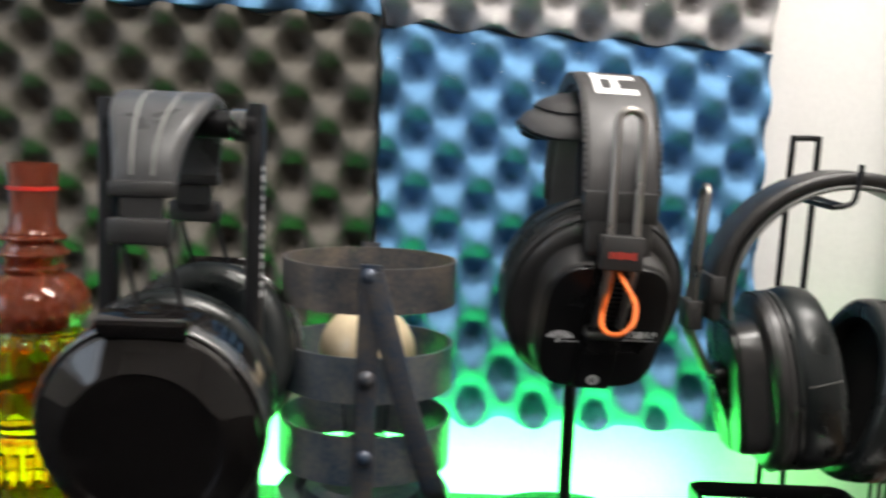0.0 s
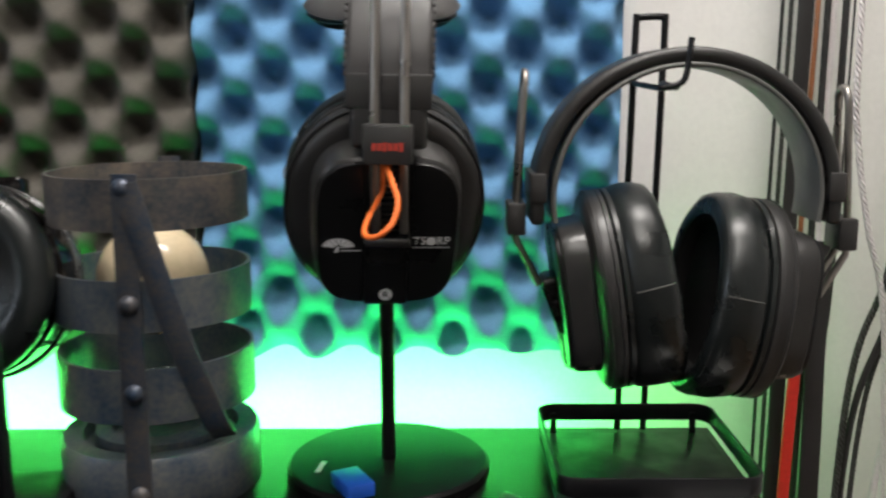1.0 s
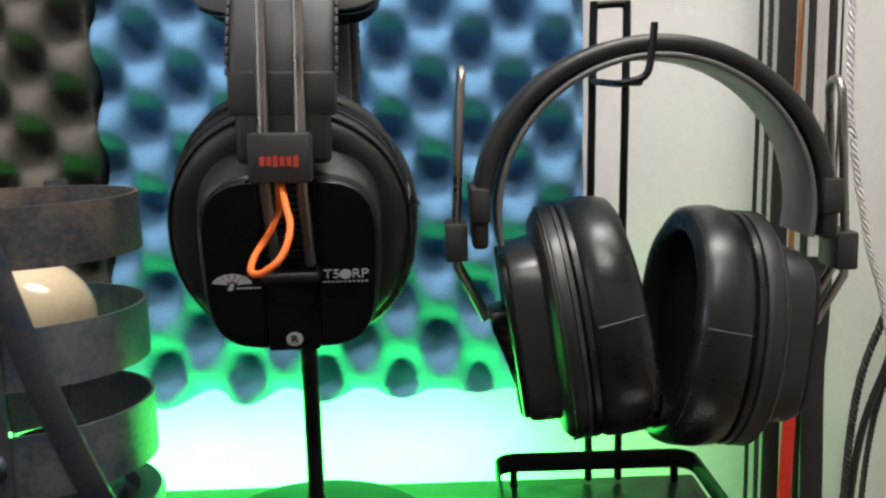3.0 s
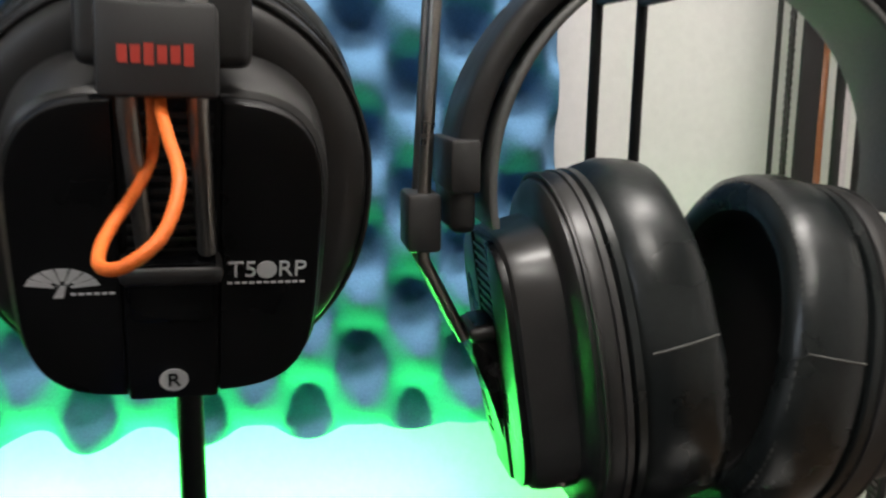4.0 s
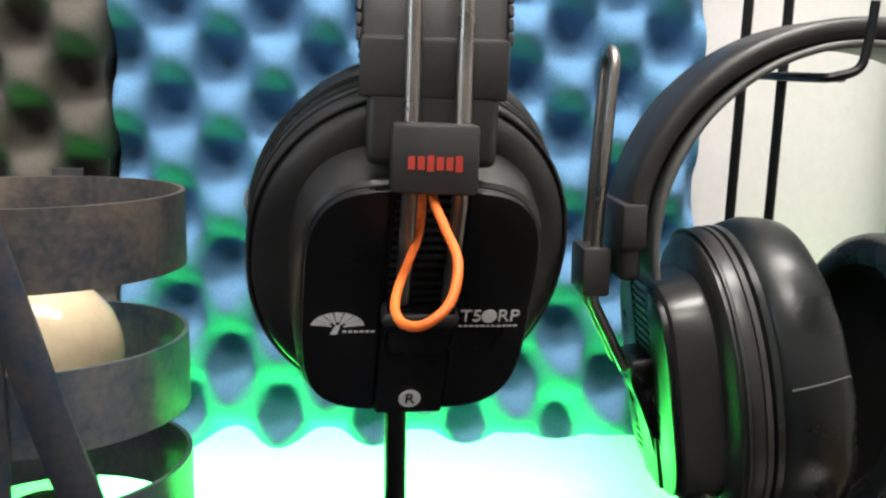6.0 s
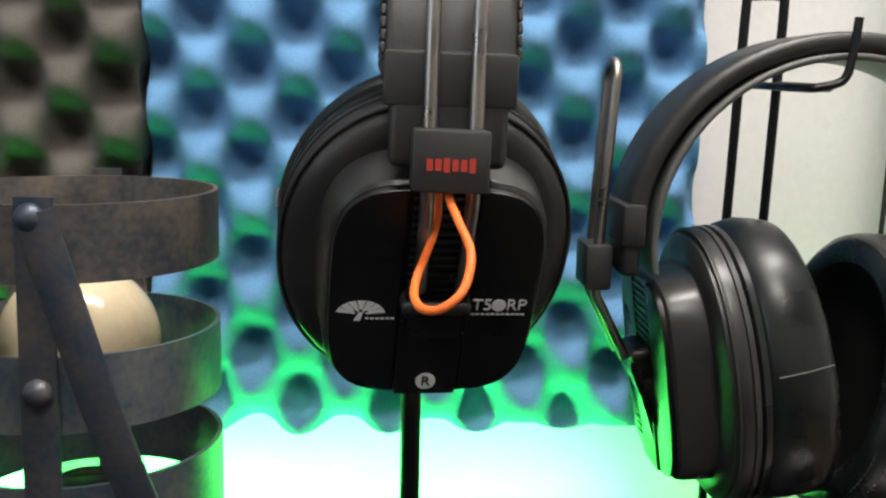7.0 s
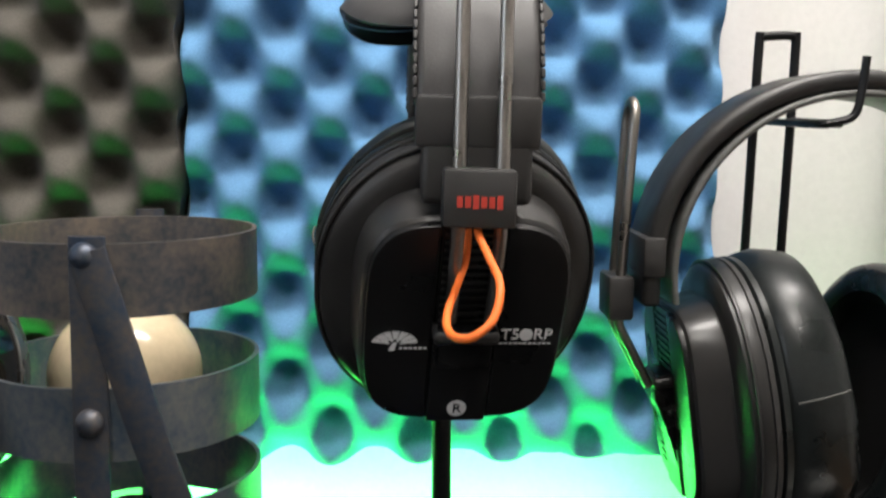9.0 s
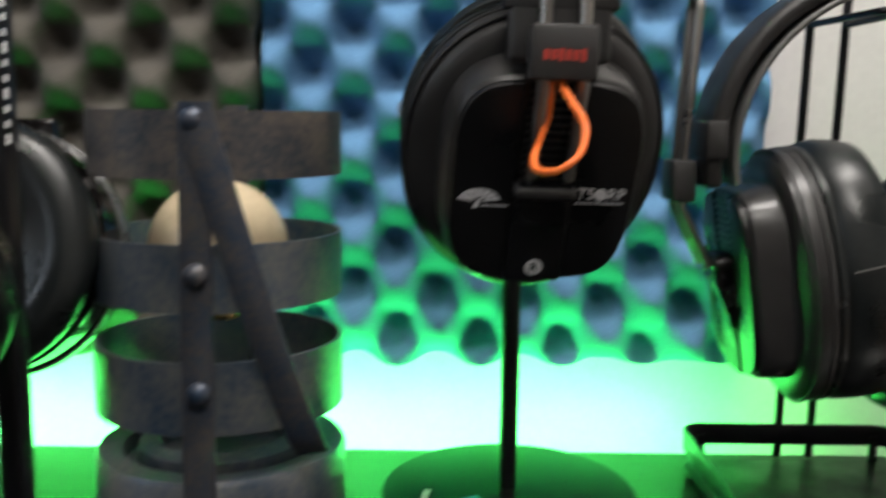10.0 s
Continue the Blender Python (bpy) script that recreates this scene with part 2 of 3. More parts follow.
WY = 0.76
setting("wall_north", box(3.2, 0.10, 2.4, (0, WY + 0.05, 0.45)), WALL, "white painted wall behind the shelf", "wall")
setting("wall_south", box(3.2, 0.10, 2.4, (0, -2.05, 0.45)), WALL, "white painted wall behind the camera", "wall")
setting("wall_east", box(0.10, 2.76, 2.4, (1.55, -0.62, 0.45)), WALL, "white painted side wall", "wall")
setting("wall_west", join(box(0.10, 0.40, 2.4, (-1.55, 0.56, 0.45)), box(0.10, 1.20, 2.4, (-1.55, -1.40, 0.45)), box(0.10, 1.16, 1.05, (-1.55, -0.22, -0.225)), box(0.10, 1.16, 0.45, (-1.55, -0.22, 1.425))), WALL, "white painted wall with a window opening", "wall")
setting("floor", box(3.2, 2.9, 0.06, (0, -0.62, -0.78)), FLOOR, "brown laminate floor of the room", "floor")
setting("ceiling", box(3.2, 2.9, 0.06, (0, -0.62, 1.68)), CEIL, "white painted ceiling", "ceiling")
win = tagged(new("window_1"), "white framed window letting in daylight", "window", kind="structure")
win.matrix_world = pose(-1.55, -0.22, 0.75)
part("window_frame", join(box(0.05, 1.14, 0.05, (0, 0, 0.425)), box(0.05, 1.14, 0.05, (0, 0, -0.40)), box(0.05, 0.05, 0.775, (0, 0.545, 0.0125)), box(0.05, 0.05, 0.775, (0, -0.545, 0.0125)), box(0.04, 0.04, 0.775, (0, 0, 0.0125))), WALL, win)
for sy in (-0.27, 0.27):
    pane = part("pane", box(0.006, 0.496, 0.77, (0, sy, 0.0125)), CLEAR, win)
    pane.visible_shadow = False

shelf = thing("shelf", pose(0, 0, 0), "black shelf board with a softly reflecting top", "shelf")
part("board", box(1.20, 0.80, 0.026, (-0.298, 0.274, -0.013), 0.0015), SHELF, shelf)
part("bracket", box(0.03, 0.70, 0.72, (-0.86, 0.28, -0.3875)), SHELF, shelf)
part("bracket", box(0.03, 0.70, 0.72, (0.27, 0.28, -0.3875)), SHELF, shelf)
strip = thing("led_strip", pose(-0.16, 0.684, -0.024), "lit green light strip along the shelf's back edge", "light strip")
part("tape", box(0.77, 0.010, 0.002, (0, -0.005, 0.001)), WHITE, strip)
part("diode_row", join(*[box(0.005, 0.005, 0.0015, (-0.37 + 0.0148 * i, -0.005, 0.0028)) for i in range(51)]), LEDGLOW, strip)
lamp = thing("pendant_light", pose(0.30, 0.44, 1.11), "rectangular hanging light with a bright diffuser", "lamp")
part("housing", box(0.62, 0.22, 0.05, (0, 0, 0.02), 0.004), CEIL, lamp)
part("diffuser", box(0.56, 0.17, 0.012, (0, 0, -0.012), 0.003), LAMPGLOW, lamp)
for sx in (-0.25, 0.25):
    part("cord", sweep([(sx, 0, 0.044), (sx, 0, 0.54)], circle(0.002, 8)), PALE, lamp)
lamp = thing("ceiling_light", pose(0.15, -0.45, 1.63), "square ceiling light with a bright diffuser", "lamp")
part("housing", box(0.84, 0.60, 0.04, (0, 0, 0.0), 0.004), CEIL, lamp)
part("diffuser", box(0.78, 0.54, 0.008, (0, 0, -0.0225), 0.002), LAMPGLOW, lamp)


# ---- foam panels ----
def foam(x0, x1, z0, z1, mat, label, px=0.0, pz=0.0, seed=0, pitch=0.050, skew=0.0, slope=0.0, rise=0.0):
    """An egg-crate sheet against the wall with rounded knobs and pits; slope and rise: how its top and its foot climb to the side."""
    bm = bmesh.new()
    step = 0.003
    nx, nz = round((x1 - x0) / step), round((z1 - z0) / step)
    yb, grid = WY - 0.002, []
    for j in range(nz + 1):
        row = []
        for i in range(nx + 1):
            x, z = x0 + (x1 - x0) * i / nx, z0 + rise * (x1 - x0) * i / nx + (z1 - z0 + (slope - rise) * (x1 - x0) * i / nx) * j / nz
            wob = noise.noise(Vector((x * 14, z * 14, seed)))
            u, v = 2 * math.pi * (x - px + 0.002 * wob) / pitch, 2 * math.pi * (z - pz + skew * (x - px)) / pitch
            h = math.cos(u) * math.cos(v)
            h = math.copysign(abs(h) ** 0.85, h)
            edge = min(i, nx - i, j, nz - j)
            y = yb - 0.023 - 0.0145 * h - 0.0018 * wob + (0.0015 if edge == 0 else 0)
            wx = 0.0018 * math.cos(v) + 0.0010 * wob
            wz = 0.0016 * math.cos(u) + 0.0010 * wob
            ex = (wx if i == nx else -wx if i == 0 else 0)
            ez = (wz if j == nz else -wz if j == 0 else 0)
            row.append(bm.verts.new((x + ex, y, z + ez)))
        grid.append(row)
    for j in range(nz):
        for i in range(nx):
            bm.faces.new((grid[j][i], grid[j][i + 1], grid[j + 1][i + 1], grid[j + 1][i]))
    rim = [grid[0][i] for i in range(nx + 1)] + [grid[j][nx] for j in range(1, nz + 1)] + [grid[nz][i] for i in range(nx - 1, -1, -1)] + [grid[j][0] for j in range(nz - 1, 0, -1)]
    back = [bm.verts.new((v.co.x, yb, v.co.z)) for v in rim]
    for i in range(len(rim)):
        k = (i + 1) % len(rim)
        bm.faces.new((rim[i], rim[k], back[k], back[i]))
    bm.faces.new(back)
    return tagged(part("foam_panel", bm, mat, angle=60), label, "foam panel", "foam panels on the wall")


foam(-0.0490, 0.2480, 0.0350, 0.3425, BLUE, "blue egg-crate acoustic foam panel on the wall", 0.130, 0.226, 1, skew=0.055, slope=-0.033)
foam(-0.351, -0.0525, 0.0380, 0.3525, GREY, "dark grey egg-crate acoustic foam panel on the wall", -0.115, 0.2473, 2, slope=-0.014)
foam(-0.0490, 0.2480, 0.3448, 0.640, LIGHTGREY, "speckled light grey acoustic foam panel on the wall", 0.010, 0.020, 3, rise=-0.033)
foam(-0.351, -0.0525, 0.3545, 0.650, BLUE, "blue acoustic foam panel above the grey one", 0.0, 0.0, 4, rise=-0.014)
foam(-0.654, -0.356, 0.041, 0.347, BLUE, "blue egg-crate acoustic foam panel beside the grey one", 0.0, 0.03, 5)


# ---- headphones ----
def ear_cup(owner, m, pad_depth, side, marks, thin=1.0, lip=(0.0, 0.0), wedge=0.0):
    """Cup with its pad and face; built facing -y with z up, then set by m."""
    soft = m
    m = m @ pose(0, 0.0385, 0) @ Matrix.Diagonal((1, thin, 1, 1)) @ pose(0, -0.0385, 0)
    cup = part("ear_cup", loft([(0.0305, 0.0484, 0.0556, 2.2), (0.0300, 0.0510, 0.0580, 2.15), (0.0255, 0.0516, 0.0584, 2.15), (0.0242, 0.0512, 0.0580, 2.15), (0.0240, 0.0501, 0.0569, 2.15), (0.0215, 0.0493, 0.0561, 2.2), (0.0195, 0.0468, 0.0538, 2.3), (0.0182, 0.0424, 0.0495, 2.6), (0.0176, 0.0386, 0.0448, 3.1), (0.0165, 0.0378, 0.0440, 3.5), (0.0040, 0.0366, 0.0426, 3.9), (0.0014, 0.0361, 0.0421, 3.9), (0.0002, 0.0350, 0.0410, 3.9)], 112), PLASTIC, owner, m=m, angle=32)
    part("shoulder_ring", sweep([(x, 0.0236, z) for x, z in oval(0.0511, 0.0580, 2.15, 96)], circle(0.0007, 6), closed=True), YOKE, cup, m=m)
    part("trim_ring", loft([(0.0335, 0.0489, 0.0567, 2.2), (0.0330, 0.0514, 0.0583, 2.15), (0.0305, 0.0517, 0.0586, 2.15), (0.0300, 0.0491, 0.0572, 2.2)], 96), YOKE, cup, m=m)
    part("gasket", loft([(0.0385, 0.0478, 0.0556, 2.2), (0.0380, 0.0510, 0.0582, 2.15), (0.0350, 0.0513, 0.0585, 2.15), (0.0335, 0.0485, 0.0565, 2.2)], 96), LEATHER, cup, m=m)
    d = pad_depth
    y0 = 0.0385

    def angled(bm):
        """Makes the pad thicker below than above."""
        for v in bm.verts:
            v.co.y = y0 + (v.co.y - y0) * (1 - wedge * v.co.z / 0.06)
        return bm

    secs = [(y0, 0.0445, 0.0525, 2.2), (y0, 0.0484, 0.0565, 2.2), (y0 + 0.10 * d, 0.0507, 0.0590, 2.15), (y0 + 0.40 * d, 0.0517, 0.0601, 2.15), (y0 + 0.72 * d, 0.0511, 0.0594, 2.15), (y0 + 0.90 * d, 0.0496, 0.0578, 2.15), (y0 + 0.98 * d, 0.0468, 0.0548, 2.15), (y0 + d, 0.0440, 0.0518, 2.1), (y0 + 0.97 * d, 0.0408, 0.0484, 2.1), (y0 + 0.85 * d, 0.0376, 0.0448, 2.1), (y0 + 0.50 * d, 0.0350, 0.0420, 2.1), (y0 + 0.45 * d, 0.0300, 0.0360, 2.1)]
    bm = loft(secs, 96)
    for v in bm.verts:
        w = noise.noise(Vector((v.co.x * 45, v.co.y * 60, v.co.z * 45 + side * 5)))
        v.co += Vector((v.co.x, 0, v.co.z)).normalized() * w * 0.0010 if v.co.y > y0 + 0.1 * d else Vector()
        v.co.y += 0.0010 * w if v.co.y > y0 + 0.7 * d else 0
    part("ear_pad", angled(bm), LEATHER, cup, "thick black leather pad", m=soft)
    part("inner_cloth", angled(loft([(y0 + 0.93 * d, 0.0393, 0.0468, 2.1), (y0 + 0.85 * d, 0.0368, 0.0440, 2.1), (y0 + 0.64 * d, 0.0350, 0.0420, 2.1), (y0 + 0.60 * d, 0.0300, 0.0365, 2.1), (y0 + 0.66 * d, 0.0180, 0.0220, 2.1)], 64, (False, True))), CLOTH, cup, m=soft)
    # seams of the pad
    ring = [Vector((x, y0 + 0.915 * d, z)) for x, z in oval(0.0486, 0.0567, 2.15, 120)]
    tagged(part("stitching", angled(join(*[sweep([ring[i], ring[i] * 0.45 + ring[(i + 1) % 120] * 0.55], circle(0.00028, 5)) for i in range(120)])), STITCH, cup, m=soft), kind="stuff")
    for sx in (-1, 1):
        line = [(sx * (0.0514 + 0.0008 * math.sin(math.pi * k / 8)), y0 + 0.10 * d + 0.78 * d * k / 8, 0.0075 + 0.0003 * k) for k in range(9)]
        part("seam", angled(sweep(line, circle(0.00045, 6))), STITCH, cup, m=soft)
    # face: two wings beside a vented slot, a raised holder below
    outline = oval(0.0346, 0.0407, 4.0, 200)
    for sx in (-1, 1):
        wing = [(x, z) for x, z in outline if sx * x > 0.0112]
        start = max(range(len(wing)), key=lambda i: math.hypot(wing[i][0] - wing[i - 1][0], wing[i][1] - wing[i - 1][1]))
        wing = wing[start:] + wing[:start]
        wing = [(sx * 0.0112, wing[0][1])] + wing + [(sx * 0.0112, wing[-1][1])]
        part("face_panel", plate(wing, -0.0028, 0.0016, 0.0009), FACE, cup, m=m)
    part("slot", box(0.0205, 0.003, 0.044, (0, 0.0000, 0.0185)), FACE, cup, m=m)
    for k in range(12):
        part("vent_rib", box(0.0190, 0.0012, 0.0011, (0, -0.0019, 0.003 + 0.0031 * k)), PLASTIC, cup, m=m)
    part("holder", box(0.0220, 0.0080, 0.0415, (0, 0.0000, -0.0207), 0.0012), FACE, cup, m=m)
    part("holder_neck", box(0.0196, 0.0078, 0.0150, (0, -0.0036, -0.0075), 0.0020), FACE, cup, m=m)
    part("holder_lip", box(0.0232, 0.0096 + lip[1], 0.0054, (0, -0.0047 - lip[1] / 2, -0.0005 + lip[0]), 0.0022, 3), PLASTIC, cup, m=m)
    part("socket", box(0.0200, 0.0070, 0.0012, (0, -0.0046 - lip[1] / 2, 0.0022 + lip[0]), 0.0004), FACE, cup, m=m)
    if lip[0]:
        side_view = [(-0.0090 - lip[1], lip[0] + 0.001), (-0.0092 - lip[1], lip[0] - 0.008), (-0.0060 - lip[1] / 2, lip[0] - 0.018), (-0.0040, -0.0300), (0.0010, -0.0330), (0.0010, lip[0] + 0.001)]
        arm = bmesh.new()
        rows = [[arm.verts.new((x, y, z)) for y, z in side_view] for x in (-0.0092, 0.0092)]
        for i in range(len(side_view)):
            arm.faces.new((rows[0][i], rows[0][i - 1], rows[1][i - 1], rows[1][i]))
        arm.faces.new(rows[0])
        arm.faces.new(rows[1])
        bmesh.ops.bevel(arm, geom=arm.edges[:], offset=0.0010, segments=2, profile=0.5, affect="EDGES")
        part("hinge_arm", arm, FACE, cup, m=m)
    part("screw", lathe([(0, -0.0006), (0.0022, -0.0006), (0.0025, 0), (0.0025, 0.002), (0, 0.002)], 16), WIRE, cup, "small bright screw", m=m @ pose(-0.028 * side, 0.011, -0.0375))
    for i in range(9 if not marks else 0):
        part("side_vent", box(0.0100, 0.0012, 0.0010, (-0.0165, -0.0030, -0.0335 + 0.0032 * i)), FACE, cup, m=m)
    if marks:
        part("letter_disc", lathe([(0, -0.0002), (0.0035, -0.0002), (0.0035, 0.0002), (0, 0.0002)], 28), PRINT, cup, m=m @ pose(0, -0.0042, -0.0348, 90))
        part("letter", letters("R", 0.0058), FACE, cup, m=m @ pose(0, -0.0045, -0.0348))
        for text, x in (("T5", 0.0163), ("RP", 0.0280)):
            part("lettering", letters(text, 0.0063), PRINT, cup, m=m @ pose(x, -0.0029, -0.0028))
        part("letter_disc", lathe([(0, -0.0002), (0.0024, -0.0002), (0.0024, 0.0002), (0, 0.0002)], 28), PRINT, cup, m=m @ pose(0.0220, -0.0029, -0.0028, 90))
        for k in range(11):
            part("small_print_bar", box(0.0012, 0.0003, 0.0005, (0.0134 + 0.00172 * k, -0.0029, -0.0065)), PRINT, cup, m=m)
        for k in range(7):
            a0, a1 = radians(8 + 23.5 * k), radians(8 + 23.5 * k + 20)
            r0 = 0.0030 if k in (1, 3, 5) else 0.0018
            part("mark_ray", plate([(-0.0240 + r * 1.05 * math.cos(a), -0.0068 + r * 0.72 * math.sin(a)) for r, a in ((r0, a0), (0.0078, a0), (0.0078, a1), (r0, a1))], -0.0030, -0.0027), PRINT, cup, m=m)
        part("mark_stem", plate([(-0.0262, -0.0094), (-0.0246, -0.0060), (-0.0232, -0.0060), (-0.0240, -0.0094)], -0.0030, -0.0027), PRINT, cup, m=m)
        for k in range(6):
            part("small_print_bar", box(0.0012, 0.0003, 0.0006, (-0.0218 + 0.0017 * k, -0.0029, -0.0084)), PRINT, cup, m=m)
    return cup


def headphones(m, label, tilts, turns, pad_depth, marks, cup_x=0.071, cup_z=-0.138, wire_top=-0.013, block_z=-0.092, thin=1.0, drop=0.0, shift=((0, 0, 0), (0, 0, 0)), lip=(0.0, 0.0), wires=(0.0074, 0.0), foot=None, slip=0.0):
    """Over-ear headphones; x runs from ear to ear, z = 0 at the top of the band."""
    hp = thing("headphones", m, label, "headphones", "studio headphones")
    arc = [(0.0835 * math.sin(a), 0, -0.079 + 0.075 * math.cos(a)) for a in [radians(-84 + 168 * i / 40) for i in range(41)]]
    band = part("headband", sweep(arc, rounded(0.0415 if marks else 0.0380, 0.0082, 0.0034), up=(0, 1, 0)), BAND if marks else PLASTIC, hp)
    beads = []
    for y in (-0.0206, 0.0206) if marks else ():
        for i in range(58):
            a = radians(-82 + 164 * i / 57)
            beads.append(box(0.0020, 0.0014, 0.0034, (0.0868 * math.sin(a), y, -0.079 + 0.0778 * math.cos(a)), 0.0004, 1, turn=pose(0, 0, 0, 0, math.degrees(a) + 90, 0)))
    if beads:
        tagged(part("stitching", join(*beads), BAND, band), kind="stuff")
    inner = [(0.0760 * math.sin(a), 0, -0.083 + 0.0735 * math.cos(a)) for a in [radians(-100 + 200 * i / 48) for i in range(49)]]
    part("inner_strap", sweep(inner, rounded(0.033 if marks else 0.040, 0.0028, 0.0012), up=(0, 1, 0)), STRAP, hp)
    low_block, low_top = block_z, wire_top
    for s in (-1, 1):
        block_z, wire_top = (low_block - slip, low_top - slip) if s > 0 else (low_block, low_top)
        part("band_end", box(0.0096, 0.0405, 0.0165, (s * 0.0848, 0, -0.0765), 0.0014), YOKE, hp)
        foot_z = low_block - (0.0025 if not marks else 0.003)
        part("band_clip", box(0.0080, 0.0360, -0.0780 - foot_z, (s * 0.0850, 0, (foot_z - 0.0780) / 2), 0.0026, 3), PLASTIC, hp)
        taper = box(0.0075, 0.0240, 0.0330, (0, 0, 0), 0.0010)
        for v in taper.verts:
            if v.co.z > 0:
                v.co.x = v.co.x * 0.55 - s * 0.0012
                v.co.y *= 0.8
        part("wedge", taper, YOKE, hp, m=pose(s * 0.0845, 0, -0.0800))
        block = part("slider_block", box(0.0110, 0.0230, 0.0185, (s * 0.0965, 0, block_z), 0.0014), YOKE, hp)
        for k in range(6 if marks else 0):
            part("brand_bar", box(0.0004, 0.0018, 0.0042 if k in (0, 3) else 0.0034, (s * 0.1021, -0.0062 + 0.00248 * k, block_z - 0.001)), RED, block)
        low = Vector((s * (foot[0] if foot else cup_x + 0.0055), 0, foot[1] - 0.7 * (slip if s > 0 else 0) if foot else cup_z + 0.002))
        hw, mid = wires
        left = [(s * 0.0965, mid - hw, block_z - 0.012), (s * 0.0962, mid - hw, block_z + 0.01), (s * 0.0925, mid - hw, wire_top - hw)]
        bend = [(s * 0.0921, mid + hw * math.sin(radians(-90 + 22.5 * i)), wire_top - hw + hw * math.cos(radians(-90 + 22.5 * i))) for i in range(9)]
        right = [(x, 2 * mid - y, z) for x, y, z in reversed(left)]
        path = [(low.x, mid - hw, low.z)] + left + bend[1:-1] + right + [(low.x, mid + hw, low.z)]
        part("slider_wire", sweep(path, circle(0.0022, 10), up=None), WIRE, hp, "grey steel loop")
        dx, dy, dz = shift[s > 0]
        cm = pose(s * cup_x + dx, dy, cup_z + dz - (drop if s > 0 else 0)) @ pose(0, 0, 0, 0, 0, 90 * s + turns[s > 0]) @ pose(0, 0, 0, tilts[s > 0])
        ear_cup(hp, cm, pad_depth, s, marks, thin, lip, 0.0 if marks else 0.14)
    return hp


PHONE_A = pose(0.0985, 0.596, 0.303, 1.2, 0, 91.5)
PHONE_B = pose(0.259, 0.604, 0.249, 0, 0, 0)
centre = headphones(PHONE_A, "black studio headphones with an orange cord on a round stand", (24, 8), (5.0, 0), 0.012, True, cup_x=0.068, cup_z=-0.146, wire_top=-0.025, block_z=-0.100, shift=((0, 0.0012, 0), (0, 0, 0)), wires=(0.0068, -0.0006))
for a0, a1, y, w in ((-36, -32, 0.000, 0.025), (-22, -17, 0.000, 0.025)):
    line = [(0.0878 * math.sin(radians(a)), y, -0.079 + 0.0793 * math.cos(radians(a))) for a in (a0, (a0 + a1) / 2, a1)]
    part("print_bar", sweep(line, rounded(w, 0.0003, 0.0001, 1), up=(0, 1, 0)), WHITE, centre, "white printed mark")
for y, a1 in ((0.0105, -10), (0.0000, -18)):
    line = [(0.0878 * math.sin(radians(a)), y, -0.079 + 0.0794 * math.cos(radians(a))) for a in range(-34, a1, 4)]
    part("print_bar", sweep(line, rounded(0.0042, 0.0003, 0.0001, 1), up=(0, 1, 0)), WHITE, centre, "white printed mark")
right = headphones(PHONE_B, "black studio headphones with leather pads on a wire stand", (8, 6), (0, 4), 0.0272, False, cup_z=-0.144, block_z=-0.095, thin=0.86, drop=0.005, shift=((-0.001, 0.002, 0.002), (0.002, 0.006, 0.002)), lip=(0.0105, 0.003), foot=(0.0825, -0.1335), slip=0.0095)
for piece in right.children:
    if not piece.name.startswith("ear_cup"):
        piece.data.transform(Matrix.Diagonal((0.972, 1, 1, 1)))


# ---- round headphone stand ----
stand = thing("headphone_stand", pose(0.0905, 0.603, 0), "black stand with a round base and thin pole", "stand")
part("base", lathe([(0, 0), (0.0590, 0), (0.0605, 0.0012), (0.0605, 0.0065), (0.0590, 0.0080), (0.0575, 0.0083), (0, 0.0083)], 96), SHELF, stand)
part("pole", lathe([(0, 0.008), (0.0042, 0.008), (0.0042, 0.285), (0, 0.285)], 20), BLACKMETAL, stand)


def saddle(ax, av, lift, thick):
    """A curved rest that arches under the band, its outline rounded."""
    bm = bmesh.new()
    layers = []
    for drop, shrink in ((0.0015, 0.965), (0.0, 0.90), (thick * 0.4, 1.0), (thick, 0.95)):
        rings = []
        for k in range(0, 9):
            f = k / 8 * shrink
            ring = []
            for x, v in oval(ax * f, av * f, 2.6, 56):
                a, r = radians(v), 0.055 + lift - drop
                ring.append((x, r * math.sin(a), r * math.cos(a) - 0.055 - 7.0 * x * x))
            rings.append(ring)
        layers.append(rings)
    order = [layers[1][k] for k in range(1, 9)] + [layers[0][8], layers[2][8]] + [layers[3][k] for k in range(8, 0, -1)]
    vs = [[bm.verts.new(p) for p in ring] for ring in order]
    for a, b in zip(vs, vs[1:]):
        for i in range(56):
            j = (i + 1) % 56
            bm.faces.new((a[i], a[j], b[j], b[i]))
    bm.faces.new(vs[0])
    bm.faces.new(vs[-1])
    return bm


cradle = part("cradle", saddle(0.043, 58, -0.0035, 0.0065), BAND, stand, m=pose(0, 0, 0.2915, 0, 0, 4))
part("cradle_pad", saddle(0.033, 40, 0.0, 0.0050), BAND, cradle, m=pose(0, 0, 0.2920, 0, 0, 4))
part("cradle_shell", saddle(0.0415, 55, -0.0095, 0.0050), BLACKMETAL, cradle, m=pose(0, 0, 0.2915, 0, 0, 4))

